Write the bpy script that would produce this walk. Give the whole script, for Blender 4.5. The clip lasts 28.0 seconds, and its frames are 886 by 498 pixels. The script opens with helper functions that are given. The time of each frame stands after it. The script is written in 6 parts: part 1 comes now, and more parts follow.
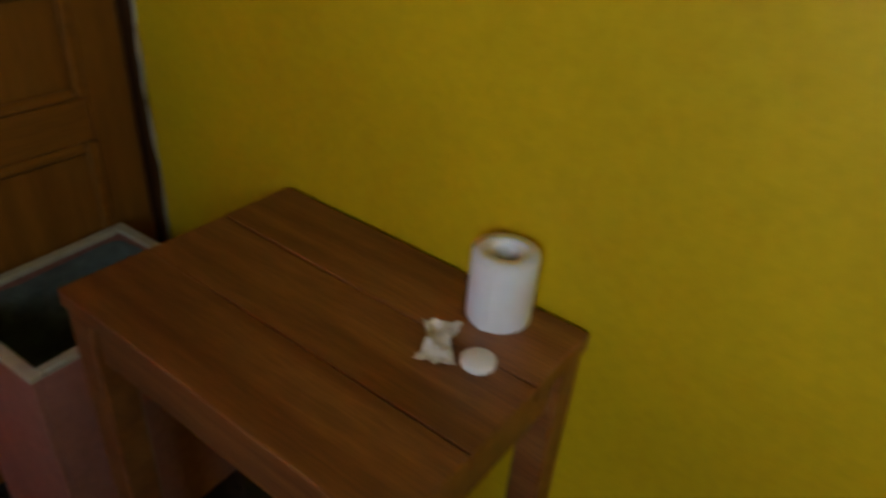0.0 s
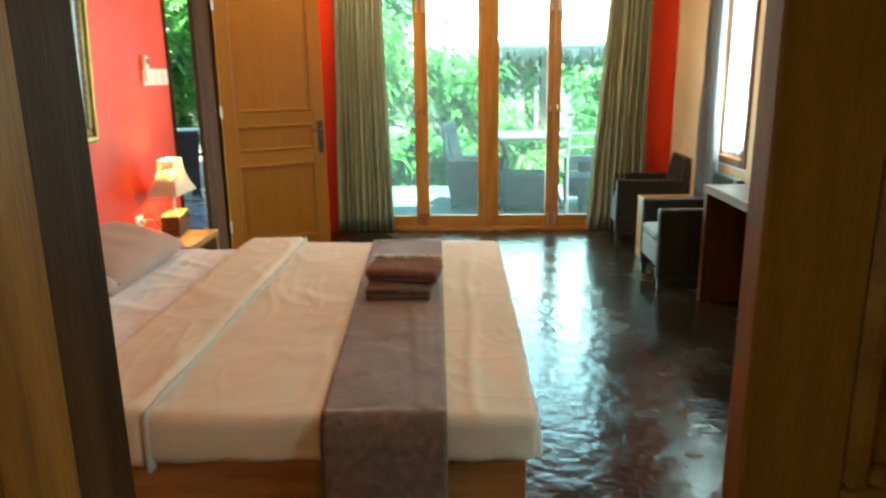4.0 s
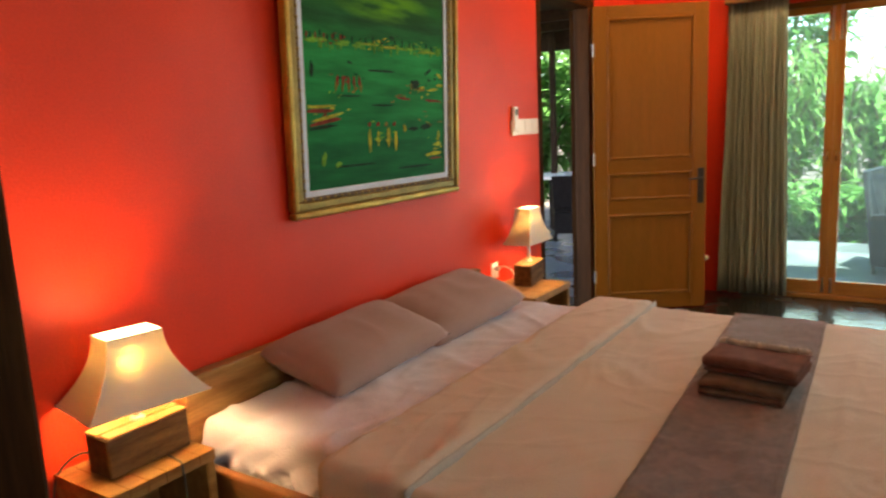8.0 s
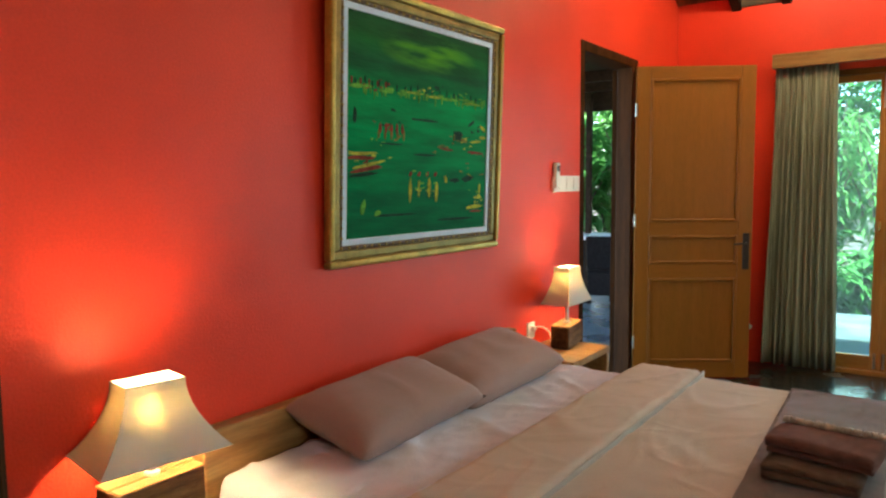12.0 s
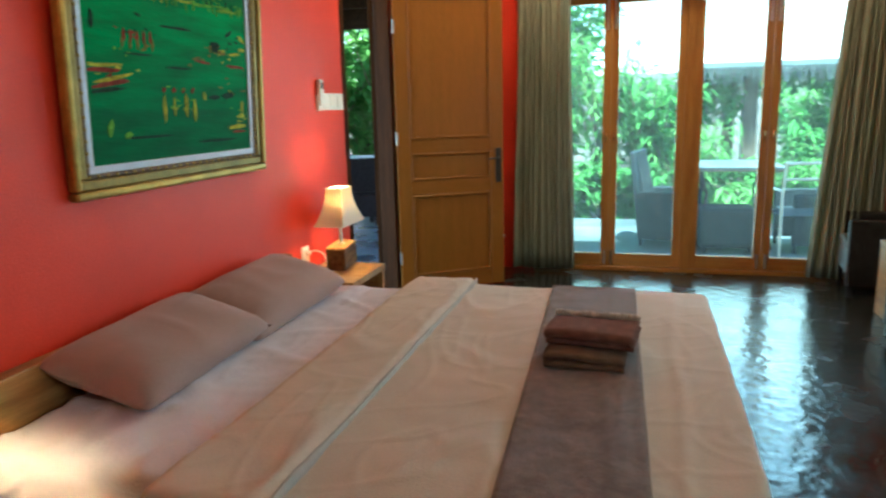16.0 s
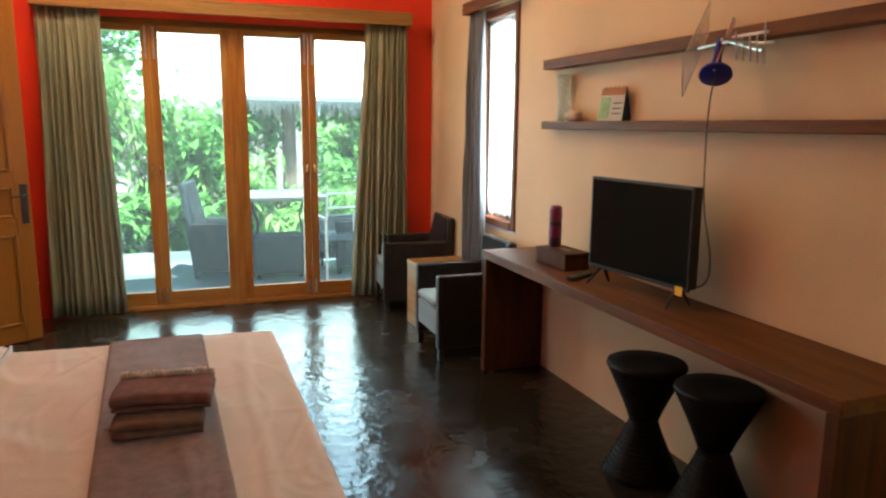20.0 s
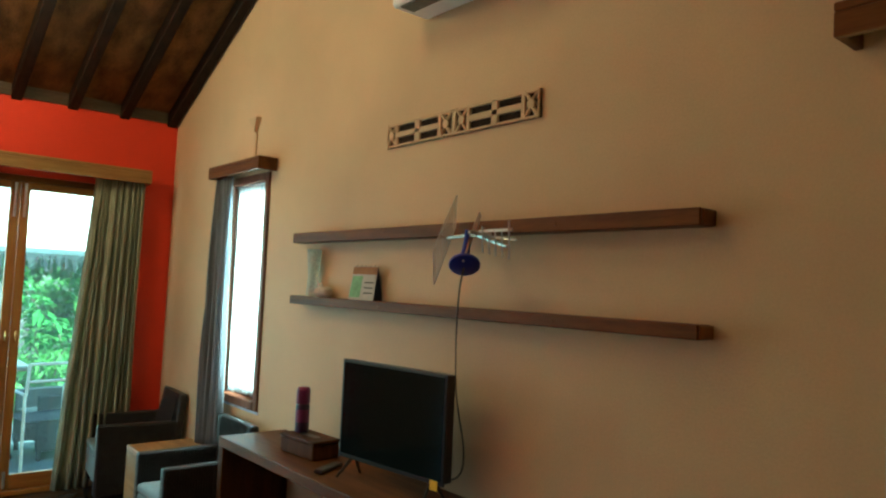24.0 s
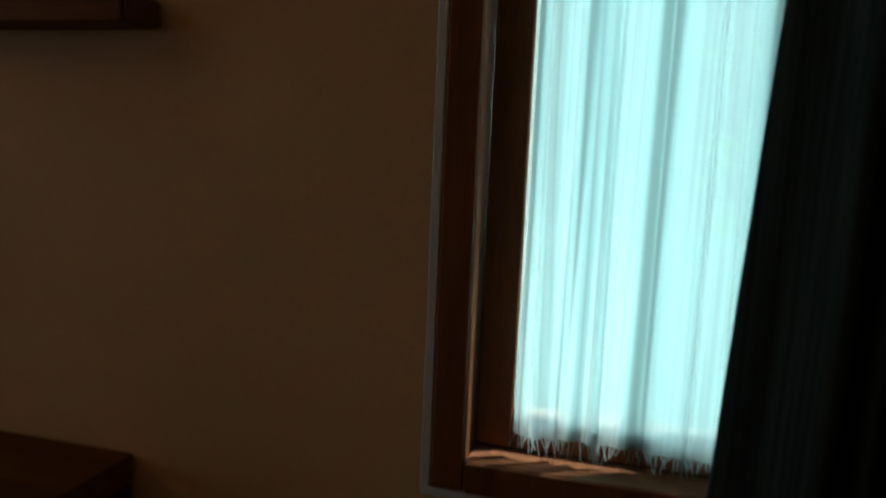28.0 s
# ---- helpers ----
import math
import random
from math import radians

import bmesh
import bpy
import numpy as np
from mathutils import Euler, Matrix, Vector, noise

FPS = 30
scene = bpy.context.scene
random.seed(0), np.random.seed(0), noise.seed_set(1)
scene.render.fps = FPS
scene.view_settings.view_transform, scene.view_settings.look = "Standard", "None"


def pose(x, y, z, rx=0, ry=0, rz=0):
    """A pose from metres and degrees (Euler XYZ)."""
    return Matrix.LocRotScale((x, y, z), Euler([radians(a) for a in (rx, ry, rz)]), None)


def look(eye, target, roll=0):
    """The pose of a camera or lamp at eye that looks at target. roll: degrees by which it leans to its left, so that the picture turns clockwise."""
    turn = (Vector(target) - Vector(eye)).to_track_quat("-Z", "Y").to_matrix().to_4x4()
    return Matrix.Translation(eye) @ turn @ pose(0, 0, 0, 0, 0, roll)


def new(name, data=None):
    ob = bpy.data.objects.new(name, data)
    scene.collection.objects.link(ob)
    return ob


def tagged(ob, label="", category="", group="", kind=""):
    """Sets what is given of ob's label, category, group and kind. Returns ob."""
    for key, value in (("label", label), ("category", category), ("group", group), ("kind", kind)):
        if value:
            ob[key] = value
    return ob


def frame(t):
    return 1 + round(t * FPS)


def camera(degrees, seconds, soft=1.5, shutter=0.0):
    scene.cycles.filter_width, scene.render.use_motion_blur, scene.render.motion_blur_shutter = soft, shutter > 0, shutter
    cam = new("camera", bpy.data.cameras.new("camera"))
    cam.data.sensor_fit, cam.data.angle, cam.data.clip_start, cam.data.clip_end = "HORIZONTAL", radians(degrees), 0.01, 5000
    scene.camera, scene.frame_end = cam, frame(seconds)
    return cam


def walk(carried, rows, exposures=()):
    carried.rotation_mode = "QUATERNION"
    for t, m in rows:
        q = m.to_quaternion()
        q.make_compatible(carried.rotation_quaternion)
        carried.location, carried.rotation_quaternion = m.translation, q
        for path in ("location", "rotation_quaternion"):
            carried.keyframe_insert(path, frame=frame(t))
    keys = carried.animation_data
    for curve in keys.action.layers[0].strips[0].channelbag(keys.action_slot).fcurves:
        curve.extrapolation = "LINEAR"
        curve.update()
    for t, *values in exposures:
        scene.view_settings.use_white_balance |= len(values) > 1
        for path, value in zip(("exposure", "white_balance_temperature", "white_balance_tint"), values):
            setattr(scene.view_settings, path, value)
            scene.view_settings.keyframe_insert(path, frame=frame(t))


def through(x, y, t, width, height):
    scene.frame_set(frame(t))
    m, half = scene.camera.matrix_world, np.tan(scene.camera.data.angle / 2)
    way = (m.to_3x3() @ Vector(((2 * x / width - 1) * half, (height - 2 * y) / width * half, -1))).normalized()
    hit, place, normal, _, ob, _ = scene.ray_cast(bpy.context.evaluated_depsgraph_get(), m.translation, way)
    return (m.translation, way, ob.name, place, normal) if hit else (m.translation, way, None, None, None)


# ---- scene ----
cam = camera(64.2, 28.0, 2.3, 0.5)
PATH = [
    (0, (0.045, 0.344, 1.267), (1.424, 1.307, 0.185), 4.7),
    (0.3, (0.051, 0.409, 1.262), (1.309, 1.552, 0.208), 4.8),
    (0.5, (0.037, 0.466, 1.275), (1.232, 1.695, 0.245), 5.3),
    (1, (0.006, 0.606, 1.28), (1.038, 2.029, 0.327), 5.4),
    (1.2, (-0.016, 0.649, 1.271), (0.936, 2.149, 0.353), 5.6),
    (1.5, (-0.058, 0.703, 1.283), (0.739, 2.3, 0.379), 5.0),
    (2, (-0.106, 0.743, 1.304), (0.401, 2.487, 0.467), 2.7),
    (2.1, (-0.113, 0.745, 1.315), (0.338, 2.509, 0.487), 1.5),
    (2.5, (-0.109, 0.779, 1.321), (0.168, 2.603, 0.549), 0.5),
    (3, (-0.097, 0.85, 1.33), (0.063, 2.719, 0.637), 0.5),
    (3.5, (-0.059, 0.957, 1.335), (0.032, 2.867, 0.75), -0.3),
    (4, (-0.035, 1.056, 1.365), (-0.085, 2.997, 0.882), -0.8),
    (4.2, (-0.019, 1.064, 1.376), (-0.133, 3.01, 0.931), -1.1),
    (4.5, (0.01, 1.091, 1.381), (-0.191, 3.04, 0.981), -1.3),
    (6.5, (0.042, 1.417, 1.398), (-0.556, 3.295, 1.054), -1.6),
    (7, (0.083, 1.452, 1.399), (-0.706, 3.254, 1.037), -2.7),
    (7.5, (0.111, 1.44, 1.396), (-0.837, 3.166, 1.044), -3.0),
    (8, (0.121, 1.442, 1.385), (-0.976, 3.08, 1.046), -2.7),
    (8.5, (0.13, 1.43, 1.378), (-1.038, 3.018, 1.039), -2.4),
    (9, (0.134, 1.429, 1.388), (-1.042, 3.016, 1.072), -1.9),
    (9.5, (0.136, 1.437, 1.369), (-1.055, 3.024, 1.122), -0.8),
    (10, (0.116, 1.437, 1.374), (-1.055, 3.048, 1.187), -0.1),
    (10.5, (0.086, 1.455, 1.369), (-1.052, 3.089, 1.179), 0.5),
    (11, (0.066, 1.476, 1.369), (-1.067, 3.113, 1.176), 0.1),
    (11.5, (0.035, 1.495, 1.368), (-1.115, 3.122, 1.194), -0.2),
    (13.5, (-0.014, 1.56, 1.341), (-1.219, 3.133, 1.07), -0.7),
    (14, (-0.016, 1.561, 1.335), (-1.226, 3.123, 1.023), -0.5),
    (14.5, (0.038, 1.531, 1.346), (-1.128, 3.113, 0.972), 0.5),
    (15, (-0.038, 1.555, 1.357), (-1.008, 3.255, 0.946), 0.1),
    (15.5, (-0.085, 1.555, 1.32), (-0.84, 3.385, 0.925), -0.9),
    (16, (-0.12, 1.54, 1.33), (-0.665, 3.46, 0.925), -1.5),
    (16.5, (-0.115, 1.51, 1.345), (-0.52, 3.44, 0.925), -1.3),
    (17, (-0.11, 1.478, 1.367), (-0.388, 3.415, 0.953), -0.9),
    (17.5, (-0.107, 1.457, 1.36), (-0.187, 3.418, 0.974), -1.0),
    (18, (-0.127, 1.49, 1.387), (0.071, 3.439, 0.98), -0.8),
    (18.5, (-0.128, 1.516, 1.394), (0.232, 3.432, 0.946), 1.1),
    (19, (-0.139, 1.523, 1.387), (0.34, 3.417, 0.959), 1.9),
    (19.5, (-0.13, 1.565, 1.398), (0.458, 3.437, 1.014), 0.9),
    (20, (-0.163, 1.567, 1.406), (0.511, 3.418, 1.061), 0.5),
    (20.5, (-0.163, 1.579, 1.412), (0.582, 3.402, 1.064), 0.4),
    (21, (-0.136, 1.616, 1.404), (0.754, 3.377, 1.08), 1.6),
    (21.5, (-0.12, 1.693, 1.414), (0.893, 3.402, 1.181), 2.7),
    (22, (-0.103, 1.732, 1.438), (1.032, 3.375, 1.331), 2.2),
    (22.5, (-0.109, 1.739, 1.462), (1.083, 3.344, 1.508), 0.8),
    (24.5, (-0.08, 1.758, 1.5), (1.212, 3.28, 1.618), 2.9),
    (25, (-0.07, 1.836, 1.411), (1.187, 3.377, 1.199), 5.5),
    (25.5, (0.005, 1.874, 1.403), (1.307, 3.344, 1.026), 4.8),
    (26, (0.068, 1.924, 1.401), (1.555, 3.205, 1.016), 5.3),
    (26.5, (0.15, 1.999, 1.405), (1.847, 2.982, 1.017), 3.0),
    (27, (0.29, 2.027, 1.339), (2.118, 2.748, 0.938), 1.6),
    (27.5, (0.562, 1.985, 1.284), (2.426, 2.624, 0.923), 2.7),
    (28, (0.831, 2.074, 1.238), (2.751, 2.579, 0.946), 2.4),
]
# seconds and stops
EXPOSURES = [(0.0, 3.92, 6500, 7), (1.0, 3.95, 5850, 1), (1.5, 4.0, 6050, 0), (2.1, 4.12, 6200, -5), (3.0, 3.82, 6450, -5), (4.5, 3.42, 6300, -4), (6.5, 2.8, 6700, 12), (7.0, 2.8, 7350, 18), (8.0, 2.78, 7250, 18), (9.0, 2.84, 5950, 4), (11.5, 2.78, 5950, 2), (15.0, 2.78, 5900, 1), (16.0, 2.85, 5550, 1), (17.0, 2.86, 6600, 13), (18.0, 2.7, 6600, 14), (19.0, 3.05, 6600, 15), (20.0, 3.12, 6600, 16), (21.0, 3.08, 6500, 13), (22.2, 2.9, 6050, -9), (22.5, 2.84, 6000, -10), (24.6, 2.6, 5450, -16), (25.2, 2.65, 5400, -17), (25.7, 3.8, 4800, -16), (26.4, 3.95, 4800, -16), (27.0, 2.35, 6350, -6), (27.5, 1.1, 6350, 0), (28.0, 0.40, 6300, 0)]
walk(cam, [(t, look(eye, target, roll)) for t, eye, target, roll in PATH], EXPOSURES)

# ---- world and light ----
world = bpy.data.worlds.new("sky")
scene.world = world
world.use_nodes = True
wn = world.node_tree.nodes
sky = wn.new("ShaderNodeTexSky")
sky.sky_type = "NISHITA"
sky.sun_disc = False
sky.sun_elevation, sky.sun_rotation = radians(58), radians(150)
wn["Background"].inputs["Strength"].default_value = 0.15
world.node_tree.links.new(sky.outputs["Color"], wn["Background"].inputs["Color"])


def lamp(name, kind, m, energy, color, **more):
    data = bpy.data.lights.new(name, kind)
    data.energy, data.color = energy, color
    if kind == "SUN":
        data.angle = more["angle"]
    elif kind == "AREA":
        data.shape, data.size, data.size_y = "RECTANGLE", more["size"], more["size_y"]
    else:
        data.shadow_soft_size = more["radius"]
    ob = new(name, data)
    ob.matrix_world = m
    return ob


lamp("sun", "SUN", look((1.5, 4.0, 8.0), (0.0, 7.0, 0.0)), 5.0, (1.0, 0.95, 0.86), angle=radians(2.0))
# daylight that comes in through the folding glass doors
lamp("door_daylight", "AREA", look((0.21, 7.36, 1.1), (0.21, 3.0, 0.7)), 8.5, (0.84, 1.0, 0.98), size=2.1, size_y=1.9)
# the warm bulbs that hang under the roof
lamp("ridge_bulb", "POINT", pose(0.60, 3.95, 3.50), 4.4, (1.0, 0.71, 0.40), radius=0.30)
lamp("front_bulb_west", "POINT", pose(-0.95, 6.12, 3.10), 6.8, (1.0, 0.71, 0.40), radius=0.06)
lamp("front_bulb_middle", "POINT", pose(-0.02, 5.95, 3.10), 8.0, (1.0, 0.71, 0.40), radius=0.20)
# fill lamp added for the dressing room, at an invented opening out of view
lamp("dressing_fill", "AREA", look((-1.33, -0.15, 1.6), (1.0, 0.9, 0.9)), 0.51, (0.95, 1.0, 0.92), size=0.68, size_y=0.78)
# daylight in the two side windows
lamp("window_daylight_far", "AREA", look((1.99, 5.85, 1.45), (0.0, 5.85, 1.2)), 13.0, (0.97, 1.0, 1.0), size=0.42, size_y=1.25)
lamp("window_daylight_near", "AREA", look((1.99, 2.065, 1.45), (0.0, 2.065, 1.75)), 8.0, (0.80, 0.97, 1.0), size=0.40, size_y=1.25)
# bulbs of the two bedside lamps
lamp("bedside_bulb_near", "POINT", pose(-1.655, 2.515, 0.795), 5.2, (1.0, 0.64, 0.28), radius=0.034)
lamp("bedside_bulb_far", "POINT", pose(-1.655, 4.96, 0.855), 2.6, (1.0, 0.62, 0.27), radius=0.031)


# ---- materials ----
def material(name, color, rough=0.6, metal=0.0, vary=0.15, scale=6.0, bump=0.0, bump_scale=60.0, second=None, grain=None,
             sheen=0.0, rough_vary=0.0, stain=0.0, spec=0.5, coat=0.0, bump_detail=4.0):
    """A surface with two scales of variation; grain stretches the pattern along one axis."""
    m = bpy.data.materials.new(name)
    m.use_nodes = True
    n, l = m.node_tree.nodes, m.node_tree.links
    b = n["Principled BSDF"]
    b.inputs["Metallic"].default_value = metal
    b.inputs["Roughness"].default_value = rough
    b.inputs["Specular IOR Level"].default_value = spec
    b.inputs["Sheen Weight"].default_value = sheen
    b.inputs["Coat Weight"].default_value = coat
    co = n.new("ShaderNodeTexCoord")
    mp = n.new("ShaderNodeMapping")
    mp.inputs["Scale"].default_value = grain or (1, 1, 1)
    l.new(co.outputs["Object"], mp.inputs["Vector"])
    big = n.new("ShaderNodeTexNoise")
    big.inputs["Scale"].default_value, big.inputs["Detail"].default_value = scale, 6.0
    fine = n.new("ShaderNodeTexNoise")
    fine.inputs["Scale"].default_value, fine.inputs["Detail"].default_value = bump_scale, bump_detail
    info = n.new("ShaderNodeObjectInfo")
    l.new(mp.outputs["Vector"], big.inputs["Vector"])
    l.new(mp.outputs["Vector"], fine.inputs["Vector"])
    ramp = n.new("ShaderNodeValToRGB")
    lo = second or tuple(c * (1 - vary) for c in color)
    hi = color if second else tuple(min(1, c * (1 + vary)) for c in color)
    ramp.color_ramp.elements[0].position, ramp.color_ramp.elements[1].position = 0.34, 0.66
    ramp.color_ramp.elements[0].color, ramp.color_ramp.elements[1].color = (*lo, 1), (*hi, 1)
    l.new(big.outputs["Fac"], ramp.inputs["Fac"])
    hsv = n.new("ShaderNodeHueSaturation")
    l.new(ramp.outputs["Color"], hsv.inputs["Color"])
    mixv = n.new("ShaderNodeMapRange")
    mixv.inputs["From Min"].default_value, mixv.inputs["From Max"].default_value = 0.3, 0.7
    mixv.inputs["To Min"].default_value, mixv.inputs["To Max"].default_value = 1 - vary * 0.6, 1 + vary * 0.6
    l.new(fine.outputs["Fac"], mixv.inputs["Value"])
    add = n.new("ShaderNodeMath")
    add.operation = "MULTIPLY_ADD"
    add.inputs[1].default_value = vary * 0.5
    l.new(info.outputs["Random"], add.inputs[0])
    l.new(mixv.outputs["Result"], add.inputs[2])
    l.new(add.outputs["Value"], hsv.inputs["Value"])
    out = hsv.outputs["Color"]
    if stain:
        blot = n.new("ShaderNodeTexNoise")
        blot.inputs["Scale"].default_value, blot.inputs["Detail"].default_value = 1.1, 5.0
        l.new(co.outputs["Object"], blot.inputs["Vector"])
        br = n.new("ShaderNodeMapRange")
        br.inputs["From Min"].default_value, br.inputs["From Max"].default_value = 0.42, 0.66
        br.inputs["To Min"].default_value, br.inputs["To Max"].default_value = 1.0, 1.0 - stain
        l.new(blot.outputs["Fac"], br.inputs["Value"])
        h2 = n.new("ShaderNodeHueSaturation")
        l.new(out, h2.inputs["Color"])
        l.new(br.outputs["Result"], h2.inputs["Value"])
        out = h2.outputs["Color"]
    l.new(out, b.inputs["Base Color"])
    if rough_vary:
        rr = n.new("ShaderNodeMapRange")
        rr.inputs["From Min"].default_value, rr.inputs["From Max"].default_value = 0.35, 0.65
        rr.inputs["To Min"].default_value, rr.inputs["To Max"].default_value = rough - rough_vary, rough + rough_vary
        l.new(big.outputs["Fac"], rr.inputs["Value"])
        l.new(rr.outputs["Result"], b.inputs["Roughness"])
    if bump:
        bp = n.new("ShaderNodeBump")
        bp.inputs["Strength"].default_value, bp.inputs["Distance"].default_value = bump, 0.01
        l.new(fine.outputs["Fac"], bp.inputs["Height"])
        l.new(bp.outputs["Normal"], b.inputs["Normal"])
    return m


def glass_material(name, tint=(0.93, 0.98, 0.96), haze=0.0):
    """Clear pane with a mirror gloss; the last value mixes in a translucent layer imitating glare."""
    m = bpy.data.materials.new(name)
    m.use_nodes = True
    n, l = m.node_tree.nodes, m.node_tree.links
    n.remove(n["Principled BSDF"])
    tr, gl, mx, fr = (n.new("ShaderNodeBsdfTransparent"), n.new("ShaderNodeBsdfGlossy"), n.new("ShaderNodeMixShader"), n.new("ShaderNodeFresnel"))
    tr.inputs["Color"].default_value = (*tint, 1)
    gl.inputs["Roughness"].default_value = 0.02
    l.new(fr.outputs["Fac"], mx.inputs["Fac"])
    l.new(tr.outputs["BSDF"], mx.inputs[1])
    l.new(gl.outputs["BSDF"], mx.inputs[2])
    out = mx
    if haze:
        veil, out = n.new("ShaderNodeBsdfTranslucent"), n.new("ShaderNodeMixShader")
        veil.inputs["Color"].default_value = (0.80, 0.92, 0.92, 1)
        haze_noise = n.new("ShaderNodeTexNoise")
        haze_noise.inputs["Scale"].default_value, haze_noise.inputs["Detail"].default_value = 2.0, 5.0
        span = n.new("ShaderNodeMapRange")
        span.inputs["To Min"].default_value, span.inputs["To Max"].default_value = haze * 0.5, haze * 1.5
        l.new(haze_noise.outputs["Fac"], span.inputs["Value"])
        l.new(span.outputs["Result"], out.inputs["Fac"])
        l.new(mx.outputs["Shader"], out.inputs[1])
        l.new(veil.outputs["BSDF"], out.inputs[2])
    l.new(out.outputs["Shader"], n["Material Output"].inputs["Surface"])
    return m


def fabric_material(name, color, through, clear=0.0, stripes=None, grain=0.18, clear_vary=0.0):
    """Cloth that lets light through: diffuse, translucent and a little open weave."""
    m = bpy.data.materials.new(name)
    m.use_nodes = True
    n, l = m.node_tree.nodes, m.node_tree.links
    n.remove(n["Principled BSDF"])
    df, tl, tp = n.new("ShaderNodeBsdfDiffuse"), n.new("ShaderNodeBsdfTranslucent"), n.new("ShaderNodeBsdfTransparent")
    a, b = n.new("ShaderNodeMixShader"), n.new("ShaderNodeMixShader")
    no = n.new("ShaderNodeTexNoise")
    no.inputs["Scale"].default_value = 90.0
    co = n.new("ShaderNodeTexCoord")
    mp = n.new("ShaderNodeMapping")
    mp.inputs["Scale"].default_value = stripes or (1, 1, 1)
    l.new(co.outputs["Object"], mp.inputs["Vector"])
    l.new(mp.outputs["Vector"], no.inputs["Vector"])
    rp = n.new("ShaderNodeValToRGB")
    rp.color_ramp.elements[0].position, rp.color_ramp.elements[1].position = 0.35, 0.65
    rp.color_ramp.elements[0].color = (*[c * (1 - grain) for c in color], 1)
    rp.color_ramp.elements[1].color = (*[min(1, c * 1.08) for c in color], 1)
    l.new(no.outputs["Fac"], rp.inputs["Fac"])
    l.new(rp.outputs["Color"], df.inputs["Color"])
    l.new(rp.outputs["Color"], tl.inputs["Color"])
    a.inputs["Fac"].default_value, b.inputs["Fac"].default_value = through, clear
    if clear_vary:
        gap = n.new("ShaderNodeMapRange")
        gap.inputs["From Min"].default_value, gap.inputs["From Max"].default_value = 0.42, 0.60
        gap.inputs["To Min"].default_value, gap.inputs["To Max"].default_value = max(0.0, clear - clear_vary), clear + clear_vary
        l.new(no.outputs["Fac"], gap.inputs["Value"])
        l.new(gap.outputs["Result"], b.inputs["Fac"])
    l.new(df.outputs["BSDF"], a.inputs[1])
    l.new(tl.outputs["BSDF"], a.inputs[2])
    l.new(a.outputs["Shader"], b.inputs[1])
    l.new(tp.outputs["BSDF"], b.inputs[2])
    l.new(b.outputs["Shader"], n["Material Output"].inputs["Surface"])
    return m


def shade_material(name, color):
    """Thin lampshade cloth: it scatters light forward, so that the bulb shows as a soft spot."""
    m = bpy.data.materials.new(name)
    m.use_nodes = True
    n, l = m.node_tree.nodes, m.node_tree.links
    n.remove(n["Principled BSDF"])
    df, tl, rf = n.new("ShaderNodeBsdfDiffuse"), n.new("ShaderNodeBsdfTranslucent"), n.new("ShaderNodeBsdfRefraction")
    a, b = n.new("ShaderNodeMixShader"), n.new("ShaderNodeMixShader")
    no = n.new("ShaderNodeTexNoise")
    no.inputs["Scale"].default_value = 160.0
    rp = n.new("ShaderNodeValToRGB")
    rp.color_ramp.elements[0].color = (*[c * 0.90 for c in color], 1)
    rp.color_ramp.elements[1].color = (*[min(1, c * 1.06) for c in color], 1)
    l.new(no.outputs["Fac"], rp.inputs["Fac"])
    l.new(rp.outputs["Color"], df.inputs["Color"])
    tl.inputs["Color"].default_value = (0.75, 0.63, 0.40, 1)
    rf.inputs["Color"].default_value = (1.0, 0.88, 0.58, 1)
    rf.inputs["IOR"].default_value, rf.inputs["Roughness"].default_value = 1.12, 0.6
    a.inputs["Fac"].default_value, b.inputs["Fac"].default_value = 0.052, 0.105
    l.new(df.outputs["BSDF"], a.inputs[1])
    l.new(tl.outputs["BSDF"], a.inputs[2])
    l.new(a.outputs["Shader"], b.inputs[1])
    l.new(rf.outputs["BSDF"], b.inputs[2])
    l.new(b.outputs["Shader"], n["Material Output"].inputs["Surface"])
    return m


def glow_material(name, color, strength):
    m = bpy.data.materials.new(name)
    m.use_nodes = True
    b = m.node_tree.nodes["Principled BSDF"]
    b.inputs["Base Color"].default_value = (*color, 1)
    b.inputs["Emission Color"].default_value = (*color, 1)
    b.inputs["Emission Strength"].default_value = strength
    return m


RED = material("red_paint", (0.70, 0.044, 0.016), 0.45, spec=0.3, vary=0.09, scale=1.6, bump=0.16, bump_scale=120)
CREAM = material("cream_paint", (0.60, 0.452, 0.272), 0.6, spec=0.25, vary=0.06, scale=1.6, bump=0.12, bump_scale=120, stain=0.08)
YELLOW = material("yellow_paint", (0.60, 0.385, 0.008), 0.4, spec=0.3, vary=0.09, scale=3.0, bump=0.18, bump_scale=70, stain=0.06)
PLASTER = material("white_plaster", (0.62, 0.58, 0.50), 0.7, vary=0.08, scale=3.0, bump=0.1)
CONCRETE = material("polished_concrete", (0.024, 0.0195, 0.0125), 0.22, vary=0.12, scale=3.0, second=(0.013, 0.0105, 0.0075), bump=0.56, bump_scale=13, rough_vary=0.07, stain=0.2, spec=0.5, bump_detail=2.0)
TERRACE = material("terrace_concrete", (0.105, 0.130, 0.135), 0.42, vary=0.25, scale=2.0, bump=0.15, bump_scale=30, rough_vary=0.1, stain=0.25)
SOIL = material("soil", (0.10, 0.085, 0.06), 0.95, vary=0.4, scale=4.0, bump=0.6, bump_scale=30)
TEAK = material("teak", (0.41, 0.198, 0.044), 0.40, spec=0.26, vary=0.22, scale=3.0, bump=0.08, bump_scale=30, grain=(9, 9, 0.7), second=(0.30, 0.120, 0.024))
